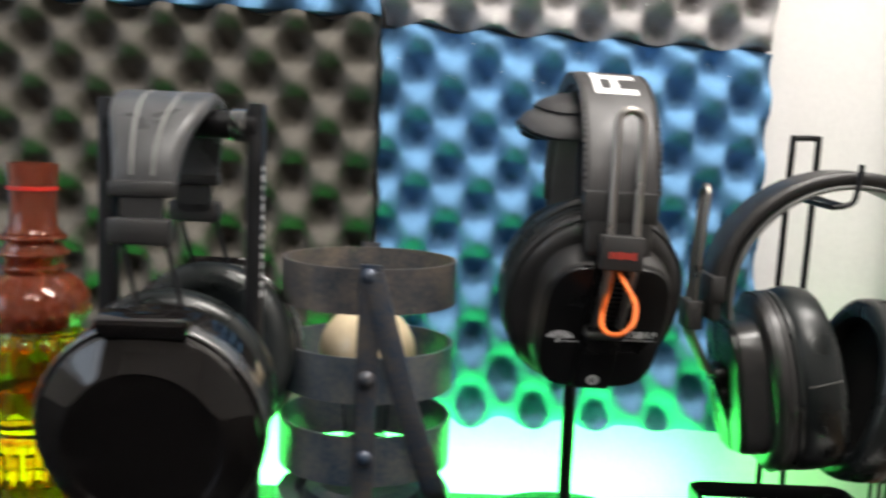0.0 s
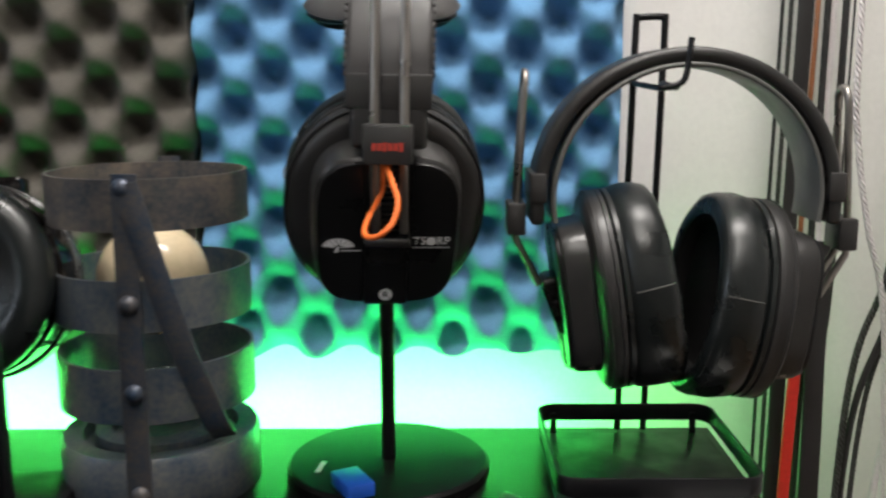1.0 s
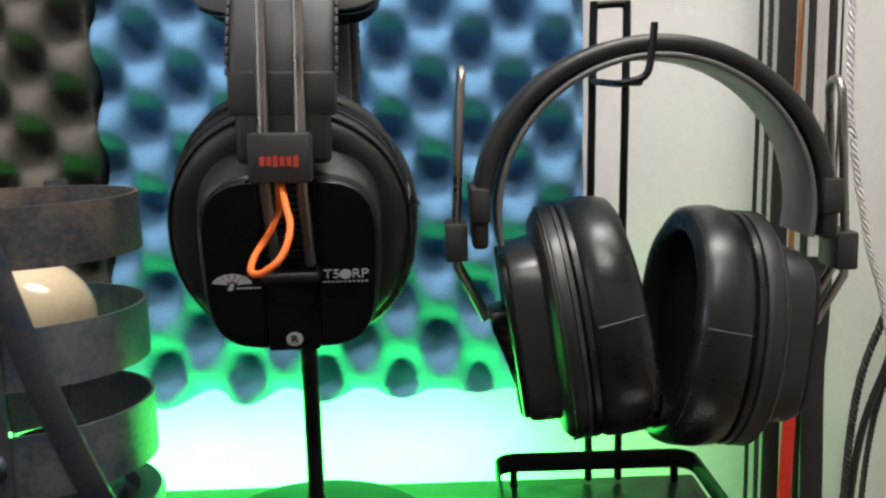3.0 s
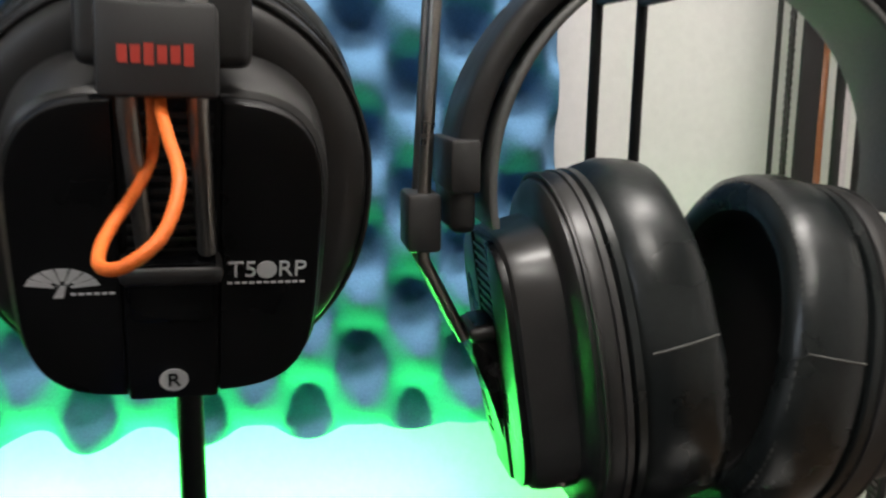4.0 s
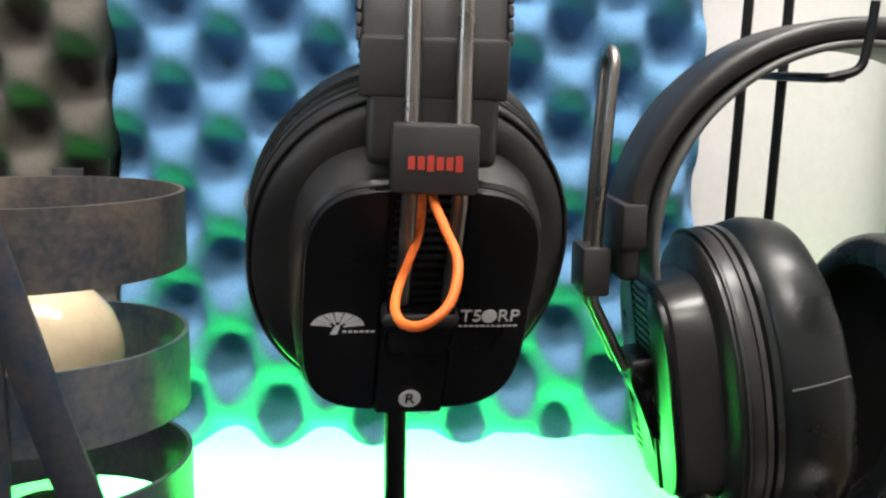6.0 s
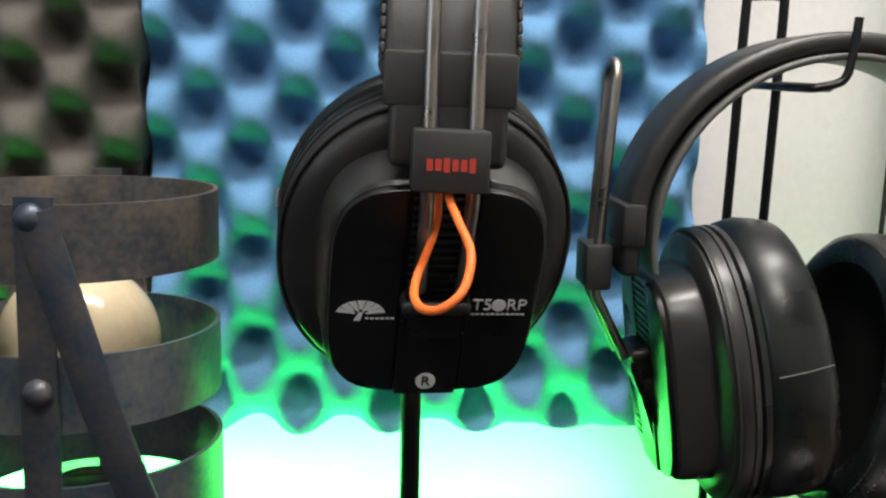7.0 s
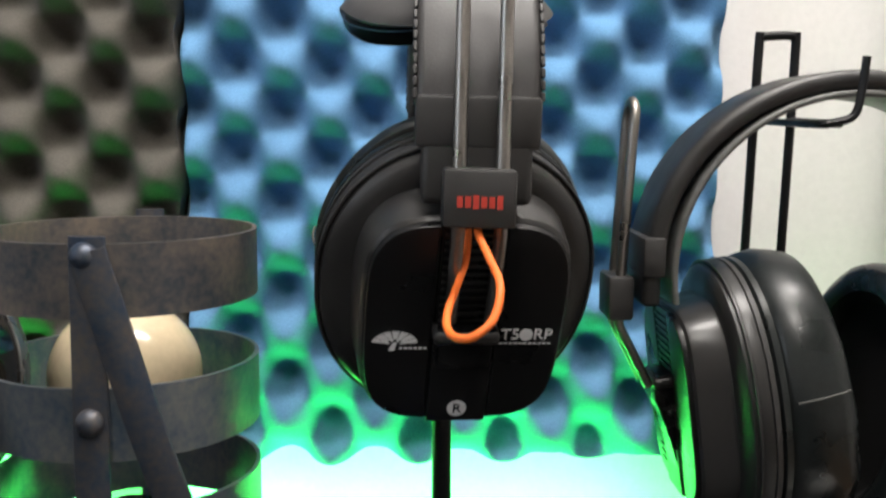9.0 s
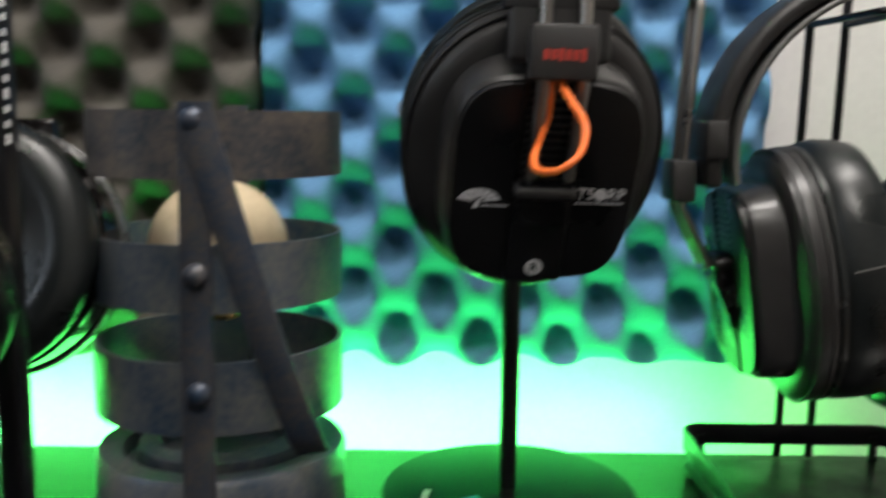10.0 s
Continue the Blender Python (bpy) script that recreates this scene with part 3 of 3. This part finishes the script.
# ---- orange cord ----
cord = spline([(0.0990, 0.5040, 0.1985), (0.0988, 0.4990, 0.1925), (0.1012, 0.4900, 0.1865), (0.1042, 0.4790, 0.1790), (0.1020, 0.4715, 0.1705), (0.0960, 0.4690, 0.1655), (0.0910, 0.4735, 0.1643), (0.0888, 0.4830, 0.1655), (0.0895, 0.4920, 0.1690), (0.0925, 0.5025, 0.1745), (0.0950, 0.5080, 0.1800), (0.0960, 0.5080, 0.1860), (0.0962, 0.5055, 0.1970)], 8)
tagged(part("cord_loop", sweep(cord, circle(0.0013, 10)), ORANGE), "bright orange cord loop hanging from the headphones", "cord")

# ---- steel lantern ----
lan = thing("candle_lantern", pose(-0.0415, 0.593, 0), "weathered steel ring lantern holding a cream ball", "lantern")


def hoop(name, r, z0, z1, t=0.0018, mat=STEEL, lean=(0, 0)):
    return part(name, lathe([(r, z0), (r, z1), (r - t, z1), (r - t, z0), (r, z0)], 80), mat, lan, m=pose(0, 0, (z0 + z1) / 2, *lean) @ pose(0, 0, -(z0 + z1) / 2))


hoop("hoop", 0.0545, 0.1560, 0.1830, mat=RUSTY)
hoop("hoop", 0.0545, 0.1030, 0.1305)
hoop("hoop", 0.0545, 0.0530, 0.0830)
part("base", lathe([(0, 0), (0.0555, 0), (0.0560, 0.002), (0.0560, 0.031), (0.0545, 0.0335), (0.0440, 0.0335), (0.0430, 0.0265), (0.0380, 0.0265), (0.0370, 0.0350), (0.0280, 0.0365), (0.0270, 0.0300), (0, 0.0300)], 80), STEEL, lan)


def strap(name, pts, w=0.0130, t=0.0022, up=(1, 0, 0), mat=DARKSTEEL):
    return part(name, sweep(spline(pts, 8), rounded(w, t, 0.0009, 2), up=up), mat, lan)


strap("post", [(0.004, -0.0562, 0.002), (0.004, -0.0562, 0.06), (0.0045, -0.0562, 0.12), (0.0055, -0.0562, 0.186)])
strap("post", [(-0.004, 0.0562, 0.002), (-0.004, 0.0562, 0.10), (-0.004, 0.0562, 0.186)])
strap("brace", [(0.0062, -0.0590, 0.181), (0.0168, -0.0585, 0.144), (0.0243, -0.0580, 0.1177), (0.0335, -0.0565, 0.0885), (0.0445, -0.0530, 0.0560), (0.0480, -0.0470, 0.0450)], 0.0138)
for z in (0.0150, 0.0715, 0.1190, 0.1790):
    part("rivet", lathe([(0.0052, 0), (0.0050, 0.0016), (0.0036, 0.0034), (0.0016, 0.0042), (0, 0.0044)], 20), DARKSTEEL, lan, m=pose(0.0045, -0.0571, z, 90))
part("tray_bar", box(0.104, 0.010, 0.002, (0, 0, 0.1045)), STEEL, lan)
part("tray_bar", box(0.104, 0.010, 0.002, (0, 0, 0.0545)), STEEL, lan)
glass = tagged(part("glass_holder", lathe([(0, 0.0600), (0.0128, 0.0600), (0.0134, 0.0640), (0.0146, 0.0800), (0.0164, 0.0975), (0.0174, 0.1020), (0.0160, 0.1020), (0.0150, 0.0970), (0.0133, 0.0800), (0.0120, 0.0650), (0, 0.0625)], 40), CLEAR), "clear glass holder under the cream ball", "glass")
glass.location = (-0.0415, 0.593, 0)
# added gold ring: the glint on the glass rim, put into shape and colour
part("rim", lathe([(0.0056, 0.0935), (0.0072, 0.0935), (0.0076, 0.0960), (0.0072, 0.0985), (0.0060, 0.0988), (0.0056, 0.0960), (0.0056, 0.0935)], 28), GLINT, glass, "small gold ring standing for the glint on the glass rim", m=pose(0.0040, -0.0130, 0))
part("foot", lathe([(0, 0.0556), (0.0172, 0.0556), (0.0176, 0.0566), (0.0170, 0.0590), (0.0150, 0.0599), (0, 0.0599)], 40), BLACKMETAL, glass, "black foot")
ball = bmesh.new()
bmesh.ops.create_uvsphere(ball, u_segments=48, v_segments=28, radius=0.0310)
ball.transform(pose(-0.0415, 0.593, 0.1220))
for v in ball.verts:
    v.co.z = max(v.co.z, 0.1060)
tagged(part("ball", ball, CREAM), "glossy cream ceramic ball in the lantern", "ball")

# ---- wire stand with tray ----
rack = thing("wire_headphone_stand", pose(0.2405, 0.598, 0), "black wire headphone stand with a shallow tray", "stand")
tw, td = 0.111, 0.117


def rounded_path(w, d, r, z, k=6):
    return [(x, y, z) for x, y in rounded(w, d, r, k)]


plate_bm = bmesh.new()
rings = [[plate_bm.verts.new((x, y, z)) for x, y in rounded(tw - c, td - c, 0.009, 6)] for c, z in ((0.003, 0.0005), (0.001, 0.0015), (0.001, 0.0028), (0.003, 0.0034))]
for a, b in zip(rings, rings[1:]):
    for i in range(len(a)):
        j = (i + 1) % len(a)
        plate_bm.faces.new((a[i], a[j], b[j], b[i]))
plate_bm.faces.new(rings[0])
plate_bm.faces.new(rings[-1])
tray = part("tray", plate_bm, BLACKMETAL, rack)
part("rail", sweep(rounded_path(tw, td, 0.011, 0.0172), rounded(0.0112, 0.0018, 0.0007, 2), closed=True, up=(0, 0, 1)), BLACKMETAL, rack)
for sx in (-1, 1):
    for sy in (-1, 1):
        part("rail_post", box(0.004, 0.0016, 0.0150, (sx * 0.0455, sy * (td / 2 - 0.0015), 0.0095)), BLACKMETAL, rack)
part("upright", sweep(spline([(-0.0076, 0.048, 0.003), (-0.0068, 0.0475, 0.10), (-0.0052, 0.0465, 0.19), (-0.0037, 0.0460, 0.2640), (-0.0026, 0.0460, 0.2678), (0.0000, 0.0460, 0.2688), (0.0105, 0.0460, 0.2692), (0.0130, 0.0460, 0.2680), (0.0140, 0.0460, 0.2640), (0.0127, 0.0465, 0.19), (0.0110, 0.0475, 0.10), (0.0094, 0.048, 0.003)], 6), circle(0.0022, 10)), BLACKMETAL, rack, m=pose(0.0055, 0.017, 0))
part("hook", join(sweep(spline([(-0.0042, 0.0455, 0.229), (-0.0050, 0.010, 0.2280), (-0.0055, -0.030, 0.2270), (-0.002, -0.036, 0.2275), (0.0060, -0.037, 0.2305), (0.0085, -0.037, 0.240), (0.0098, -0.037, 0.2535)], 6), circle(0.0017, 8)), sweep(spline([(0.0132, 0.0455, 0.229), (0.0100, 0.010, 0.2280), (0.006, -0.024, 0.2273), (-0.002, -0.0355, 0.2273)], 6), circle(0.0017, 8))), BLACKMETAL, rack, m=pose(0.0055, 0.017, 0))

# ---- stand with two posts and glossy headphones ----
two = thing("headphone_stand", pose(-0.1365, 0.508, 0), "black two-post headphone stand with printed post", "stand")
part("base", box(0.115, 0.10, 0.012, (0, 0.02, 0.006), 0.003), BLACKMETAL, two)
for sx in (-1, 1):
    post = part("post", box(0.0085, 0.012, 0.263, (sx * 0.0395, 0, 0.1425), 0.0015), BLACKMETAL, two)
    if sx > 0:
        for i in range(14):
            part("print_bar", box(0.0006, 0.0026, 0.0024 + 0.0012 * (i % 3 == 0), (0.0438, -0.0030, 0.172 + 0.0052 * i)), WHITE, post)
part("crossbar", sweep([(-0.040, 0, 0.262), (0.040, 0, 0.262)], circle(0.0075, 20)), BLACKMETAL, two)
# pin enlarged and coloured silver to stand in for its white highlight
part("pin", lathe([(0, 0), (0.0082, 0), (0.0088, 0.001), (0.0088, 0.008), (0, 0.008)], 24), SILVER, two, m=pose(0.0265, 0, 0.262, 0, 90, 0))

big = thing("headphones", pose(-0.1425, 0.508, 0.2790, 0, 0, 93), "large glossy black headphones with a padded leather band", "headphones")
arc = [(0.054 * math.sin(a), 0, -0.048 + 0.043 * math.cos(a)) for a in [radians(-88 + 176 * i / 40) for i in range(41)]]
bm = sweep(arc, rounded(0.050, 0.009, 0.0040), up=(0, 1, 0))
for v in bm.verts:
    v.co.y *= 1.0 - 0.40 * min(1.0, max(0.0, (abs(v.co.x) - 0.02) / 0.034)) ** 1.5
part("headband", bm, BANDGREY, big)
for y in (-0.0085, 0.0085):
    part("band_seam", sweep([(x * 1.075, y * (1 - 0.4 * min(1.0, max(0.0, (abs(x) - 0.02) / 0.034)) ** 1.5), z + 0.0040) for x, _, z in arc], circle(0.0008, 6)), PIPING, big)
for s in (-1, 1):
    part("band_end", join(box(0.010, 0.031, 0.008, (s * 0.056, 0, -0.049), 0.002), box(0.010, 0.030, 0.0125, (s * 0.060, 0, -0.069), 0.002), box(0.004, 0.020, 0.020, (s * 0.057, 0, -0.059))), YOKE, big)
    for y in (-0.0105, 0.0105):
        part("rod", sweep([(s * 0.060, y, -0.066), (s * 0.064, y - 0.015, -0.124)], circle(0.0013, 8)), BLACKMETAL, big)
    cm = pose(s * 0.080, -0.0115, -0.159) @ pose(0, 0, 0, 0, 0, 90 * s) @ pose(0, 0, 0, 12) @ Matrix.Scale(1.045, 4)
    cup = part("ear_cup", loft([(0.028, 0.044, 0.046, 2.0), (0.022, 0.0490, 0.0510, 2.0), (0.006, 0.0500, 0.0520, 2.0), (-0.005, 0.0492, 0.0512, 2.0), (-0.0085, 0.0478, 0.0497, 2.0), (-0.0175, 0.0365, 0.0380, 2.0), (-0.0185, 0.0345, 0.0360, 2.0), (-0.0175, 0.0325, 0.0340, 2.0), (-0.0172, 0.0200, 0.0210, 2.0)], 80), GLOSS, big, m=cm, angle=20)
    part("ring", sweep([(x, 0.0000, z) for x, z in oval(0.0503, 0.0523, 2.0, 80)], rounded(0.010, 0.0014, 0.0006), closed=True, up=(0, 1, 0)), SILVER, cup, m=cm)
    part("hanger", box(0.039, 0.015, 0.009, (0, -0.004, 0.0525), 0.002), GLOSS, cup, m=cm)
    part("ear_pad", loft([(0.028, 0.046, 0.048, 2.0), (0.033, 0.0495, 0.0515, 2.0), (0.042, 0.0490, 0.0510, 2.0), (0.047, 0.043, 0.045, 2.0), (0.047, 0.033, 0.035, 2.0), (0.040, 0.028, 0.030, 2.0)], 80), LEATHER, cup, m=cm, angle=85)

# ---- amber bottle ----
bot = thing("bottle", pose(-0.2665, 0.62, 0), "amber glass bottle with a beaded red-brown neck", "bottle")
body = [(0, 0.0005), (0.0290, 0.0005), (0.0315, 0.003), (0.0315, 0.012), (0.0300, 0.016), (0.0305, 0.030), (0.0300, 0.110), (0.0310, 0.118), (0.0290, 0.124)]
bm = lathe(body + [(0.0262, 0.122), (0.0270, 0.110), (0.0272, 0.016), (0.0262, 0.006), (0, 0.005)], 72)
for v in bm.verts:
    r = math.hypot(v.co.x, v.co.y)
    if r > 0.028 and (0.018 < v.co.z < 0.108):
        k = 1 + 0.030 * math.cos(18 * math.atan2(v.co.y, v.co.x))
        v.co.x, v.co.y = v.co.x * k, v.co.y * k
part("body", bm, AMBER, bot)
part("ring", lathe([(0.0300, 0.0500), (0.0330, 0.0515), (0.0338, 0.0540), (0.0330, 0.0565), (0.0300, 0.0580), (0.0300, 0.0500)], 60), AMBER, bot)
for i in range(20):
    a = 2 * math.pi * i / 20
    part("rib", lathe([(0, -0.0130), (0.0030, -0.0110), (0.0036, 0.0000), (0.0030, 0.0110), (0, 0.0130)], 10), AMBER, bot, m=pose(0.0306 * math.cos(a), 0.0306 * math.sin(a), 0.0330))
part("liquid", lathe([(0, 0.0056), (0.0255, 0.0062), (0.0264, 0.016), (0.0262, 0.085), (0, 0.085)], 48), AMBER, bot, "amber liquid")
neck = part("neck", lathe([(0.0290, 0.1245), (0.0335, 0.130), (0.0345, 0.140), (0.0310, 0.150), (0.0220, 0.157), (0.0175, 0.163), (0.0195, 0.170), (0.0200, 0.176), (0.0170, 0.181), (0.0180, 0.187), (0.0150, 0.192), (0.0145, 0.205), (0.0160, 0.228), (0.0160, 0.2325), (0.0130, 0.2325), (0.0120, 0.205), (0.0130, 0.165), (0.0280, 0.138), (0.0255, 0.1245), (0.0290, 0.1245)], 64), ROSE, bot, "red-brown beaded neck")
for i in range(22):
    a = 2 * math.pi * i / 22
    part("bead", lathe([(0, -0.003), (0.0024, -0.0014), (0.0030, 0.0006), (0.0020, 0.0026), (0, 0.0034)], 8), ROSE, neck, m=pose(0.0338 * math.cos(a), 0.0338 * math.sin(a), 0.1350))
for i in range(14):
    a = 2 * math.pi * i / 14
    part("scallop", lathe([(0, -0.005), (0.0045, -0.003), (0.0056, 0.001), (0.0040, 0.004), (0, 0.005)], 10), AMBER, bot, m=pose(0.0285 * math.cos(a), 0.0285 * math.sin(a), 0.1160))
for i in range(26):
    a = 2 * math.pi * i / 26
    part("flute", sweep([(r * math.cos(a), r * math.sin(a), z) for r, z in ((0.0215, 0.1585), (0.0285, 0.1530), (0.0325, 0.1475), (0.0340, 0.1425))], circle(0.0017, 6)), ROSE, neck)
for r, z in ((0.0196, 0.1640), (0.0214, 0.1735), (0.0196, 0.1840)):
    part("ring", sweep([(r * math.cos(2 * math.pi * i / 40), r * math.sin(2 * math.pi * i / 40), z) for i in range(40)], circle(0.0018, 8), closed=True), ROSE, neck)
part("band", lathe([(0.0150, 0.2150), (0.0157, 0.2150), (0.0157, 0.2175), (0.0150, 0.2175), (0.0150, 0.2150)], 40), REDPLASTIC, bot, "thin red band")

# ---- hanging cables beside the foam ----
def cable(name, pts, r, mat, label, seg=8, flat=None):
    sec = circle(r, seg) if flat is None else rounded(flat, r, r * 0.45, 2)
    return tagged(part(name, sweep(spline(pts, 10), sec, up=None if flat is None else (1, 0, 0)), mat), label, "cable", "hanging cables")


def twisted(name, pts, r, turns, mat, label):
    """Strands wound round one another along a path."""
    mid = spline(pts, max(12, int(14 * turns / (len(pts) - 1))))
    run = [0.0]
    for p, q in zip(mid, mid[1:]):
        run.append(run[-1] + (q - p).length)
    strands = []
    for k in range(3):
        line = []
        for p, d in zip(mid, run):
            a = 2 * math.pi * (turns * d / run[-1] + k / 3)
            line.append(p + Vector((math.cos(a), math.sin(a), 0)) * r)
        strands.append(sweep(line, circle(r * 0.95, 5)))
    return tagged(part(name, join(*strands), mat), label, "cable", "hanging cables")


cable("cable", [(0.3570, 0.735, 0.62), (0.3570, 0.735, 0.30), (0.3545, 0.735, 0.10), (0.3520, 0.735, -0.30)], 0.0014, CABLE, "thin black cable hanging down the wall")
twisted("braided_cable", [(0.3620, 0.730, 0.62), (0.3612, 0.730, 0.30), (0.3590, 0.730, 0.10), (0.3575, 0.730, -0.30)], 0.0009, 80, BRAID, "black braided cable hanging down the wall")
cable("strap", [(0.3700, 0.725, 0.62), (0.3695, 0.725, 0.30), (0.3665, 0.725, 0.10), (0.3635, 0.725, -0.30)], 0.0030, CABLE, "flat black strap hanging down the wall", flat=0.011)
twisted("copper_cable", [(0.3788, 0.728, 0.62), (0.3785, 0.728, 0.30), (0.3765, 0.728, 0.14), (0.3760, 0.728, -0.30)], 0.0010, 190, BROWN, "copper-brown wound cable hanging down")
cable("cable", [(0.3835, 0.722, 0.62), (0.3830, 0.722, 0.30), (0.3815, 0.722, 0.10), (0.3790, 0.722, -0.30)], 0.0024, CABLE, "thick black cable hanging down the wall")
cable("cable", [(0.3892, 0.727, 0.62), (0.3888, 0.727, 0.30), (0.3880, 0.727, 0.10), (0.3870, 0.727, -0.30)], 0.0027, PALE, "pale cable hanging down the wall")
cable("cable", [(0.3958, 0.722, 0.62), (0.3952, 0.722, 0.25), (0.3935, 0.722, 0.10), (0.3920, 0.722, -0.30)], 0.0026, CABLE, "black cable hanging beside the pale one")
cable("strap", [(0.3880, 0.714, 0.12), (0.3870, 0.714, 0.04), (0.3885, 0.714, -0.05), (0.3900, 0.714, -0.30)], 0.0030, CABLE, "broad black strap hanging beside a red one", flat=0.0145)
cable("cable", [(0.4060, 0.732, 0.40), (0.4035, 0.732, 0.10), (0.3990, 0.732, 0.00), (0.3985, 0.732, -0.30)], 0.0008, CABLE, "very thin dark cable on the pale wall")
twisted("white_cable", [(0.3970, 0.700, 0.62), (0.3966, 0.700, 0.26), (0.4005, 0.700, 0.19), (0.4110, 0.700, 0.133), (0.4290, 0.700, 0.05), (0.4420, 0.700, -0.20)], 0.0012, 66, PALE, "white twisted cable hanging in a curve")
twisted("braided_cable", [(0.4560, 0.715, 0.50), (0.4500, 0.715, 0.22), (0.4350, 0.715, 0.10), (0.4120, 0.715, 0.00), (0.4040, 0.715, -0.30)], 0.0014, 75, BRAID, "dark braided cable curving down")
twisted("braided_cable", [(0.4680, 0.720, 0.50), (0.4620, 0.720, 0.20), (0.4480, 0.720, 0.08), (0.4250, 0.720, -0.02), (0.4150, 0.720, -0.30)], 0.0011, 80, BRAID, "grey braided cable curving down")
cable("cable", [(0.4600, 0.718, 0.50), (0.4555, 0.718, 0.20), (0.4400, 0.718, 0.07), (0.4160, 0.718, -0.03), (0.4080, 0.718, -0.30)], 0.0026, CABLE, "smooth black cable between the braided ones")
cable("cable", [(0.4820, 0.725, 0.50), (0.4760, 0.725, 0.20), (0.4600, 0.725, 0.04), (0.4400, 0.725, -0.08), (0.4350, 0.725, -0.30)], 0.0030, PALE, "pale cable curving down the wall")
tagged(part("red_strap", sweep(spline([(0.3740, 0.712, 0.055), (0.3722, 0.712, 0.02), (0.3700, 0.712, -0.05), (0.3690, 0.712, -0.12)], 8), rounded(0.0085, 0.003, 0.0012), up=(1, 0, 0)), REDPLASTIC), "red plastic strap hanging among the cables", "strap")

# ---- small things on the shelf ----
cap = thing("usb_stick", pose(0.0735, 0.556, 0.0083, 0, 0, 28), "small blue plastic stick on the round base", "stick")
part("body", box(0.016, 0.026, 0.0085, (0, 0, 0.0045), 0.0012), BLUEPLASTIC, cap)
tagged(part("white_mark", box(0.0030, 0.0150, 0.0005, (0.0515, 0.588, 0.0088), turn=pose(0, 0, 0, 0, 0, -8)), PAPER), "tiny white mark on the round base", "paper")

card = tagged(part("white_card", box(0.052, 0.030, 0.0015, (0.274, 0.5185, 0.0008), turn=pose(0, 0, 0, 0, 0, -2)), PAPER), "small white card lying on the shelf", "card")
pen = thing("pen", pose(0.2325, 0.515, 0.0050, 0, 0, -3), "slim silver pen lying on the shelf", "pen")
part("barrel", lathe([(0, 0), (0.0034, 0), (0.0036, 0.002), (0.0036, 0.032), (0.0022, 0.040), (0, 0.042)], 20), SILVER, pen, m=pose(0, -0.016, 0, -90))
part("grip", lathe([(0.0036, 0), (0.0039, 0.001), (0.0039, 0.012), (0.0036, 0.013)], 20), BLACKMETAL, pen, m=pose(0, -0.010, 0, -90))
plug = thing("cable_plug", pose(0.168, 0.520, 0.0062, 0, 0, 18), "dark grey cable plug lying on the shelf", "plug")
part("body", lathe([(0, 0), (0.0045, 0), (0.0060, 0.003), (0.0060, 0.024), (0.0035, 0.034), (0, 0.034)], 20), YOKE, plug, m=pose(0, 0, 0, -90))
part("tip", lathe([(0, -0.014), (0.0016, -0.014), (0.0018, -0.012), (0.0018, 0.001), (0, 0.001)], 14), WIRE, plug, m=pose(0, 0, 0, -90))

# ---- white specks on the upper foam ----
rng = random.Random(7)
bits = []
for i in range(45):
    r = rng.uniform(0.0002, 0.0006)
    bits.append(box(r * 2, r, r * 2, (rng.uniform(-0.04, 0.245), WY - 0.0385 - rng.uniform(0.0, 0.001), 0.30 + 0.13 * rng.random() ** 1.2), turn=pose(0, 0, 0, rng.uniform(0, 90), rng.uniform(0, 90), 0)))
tagged(part("white_specks", join(*bits), PAPER), "small white specks on the upper foam", "dust", kind="stuff")
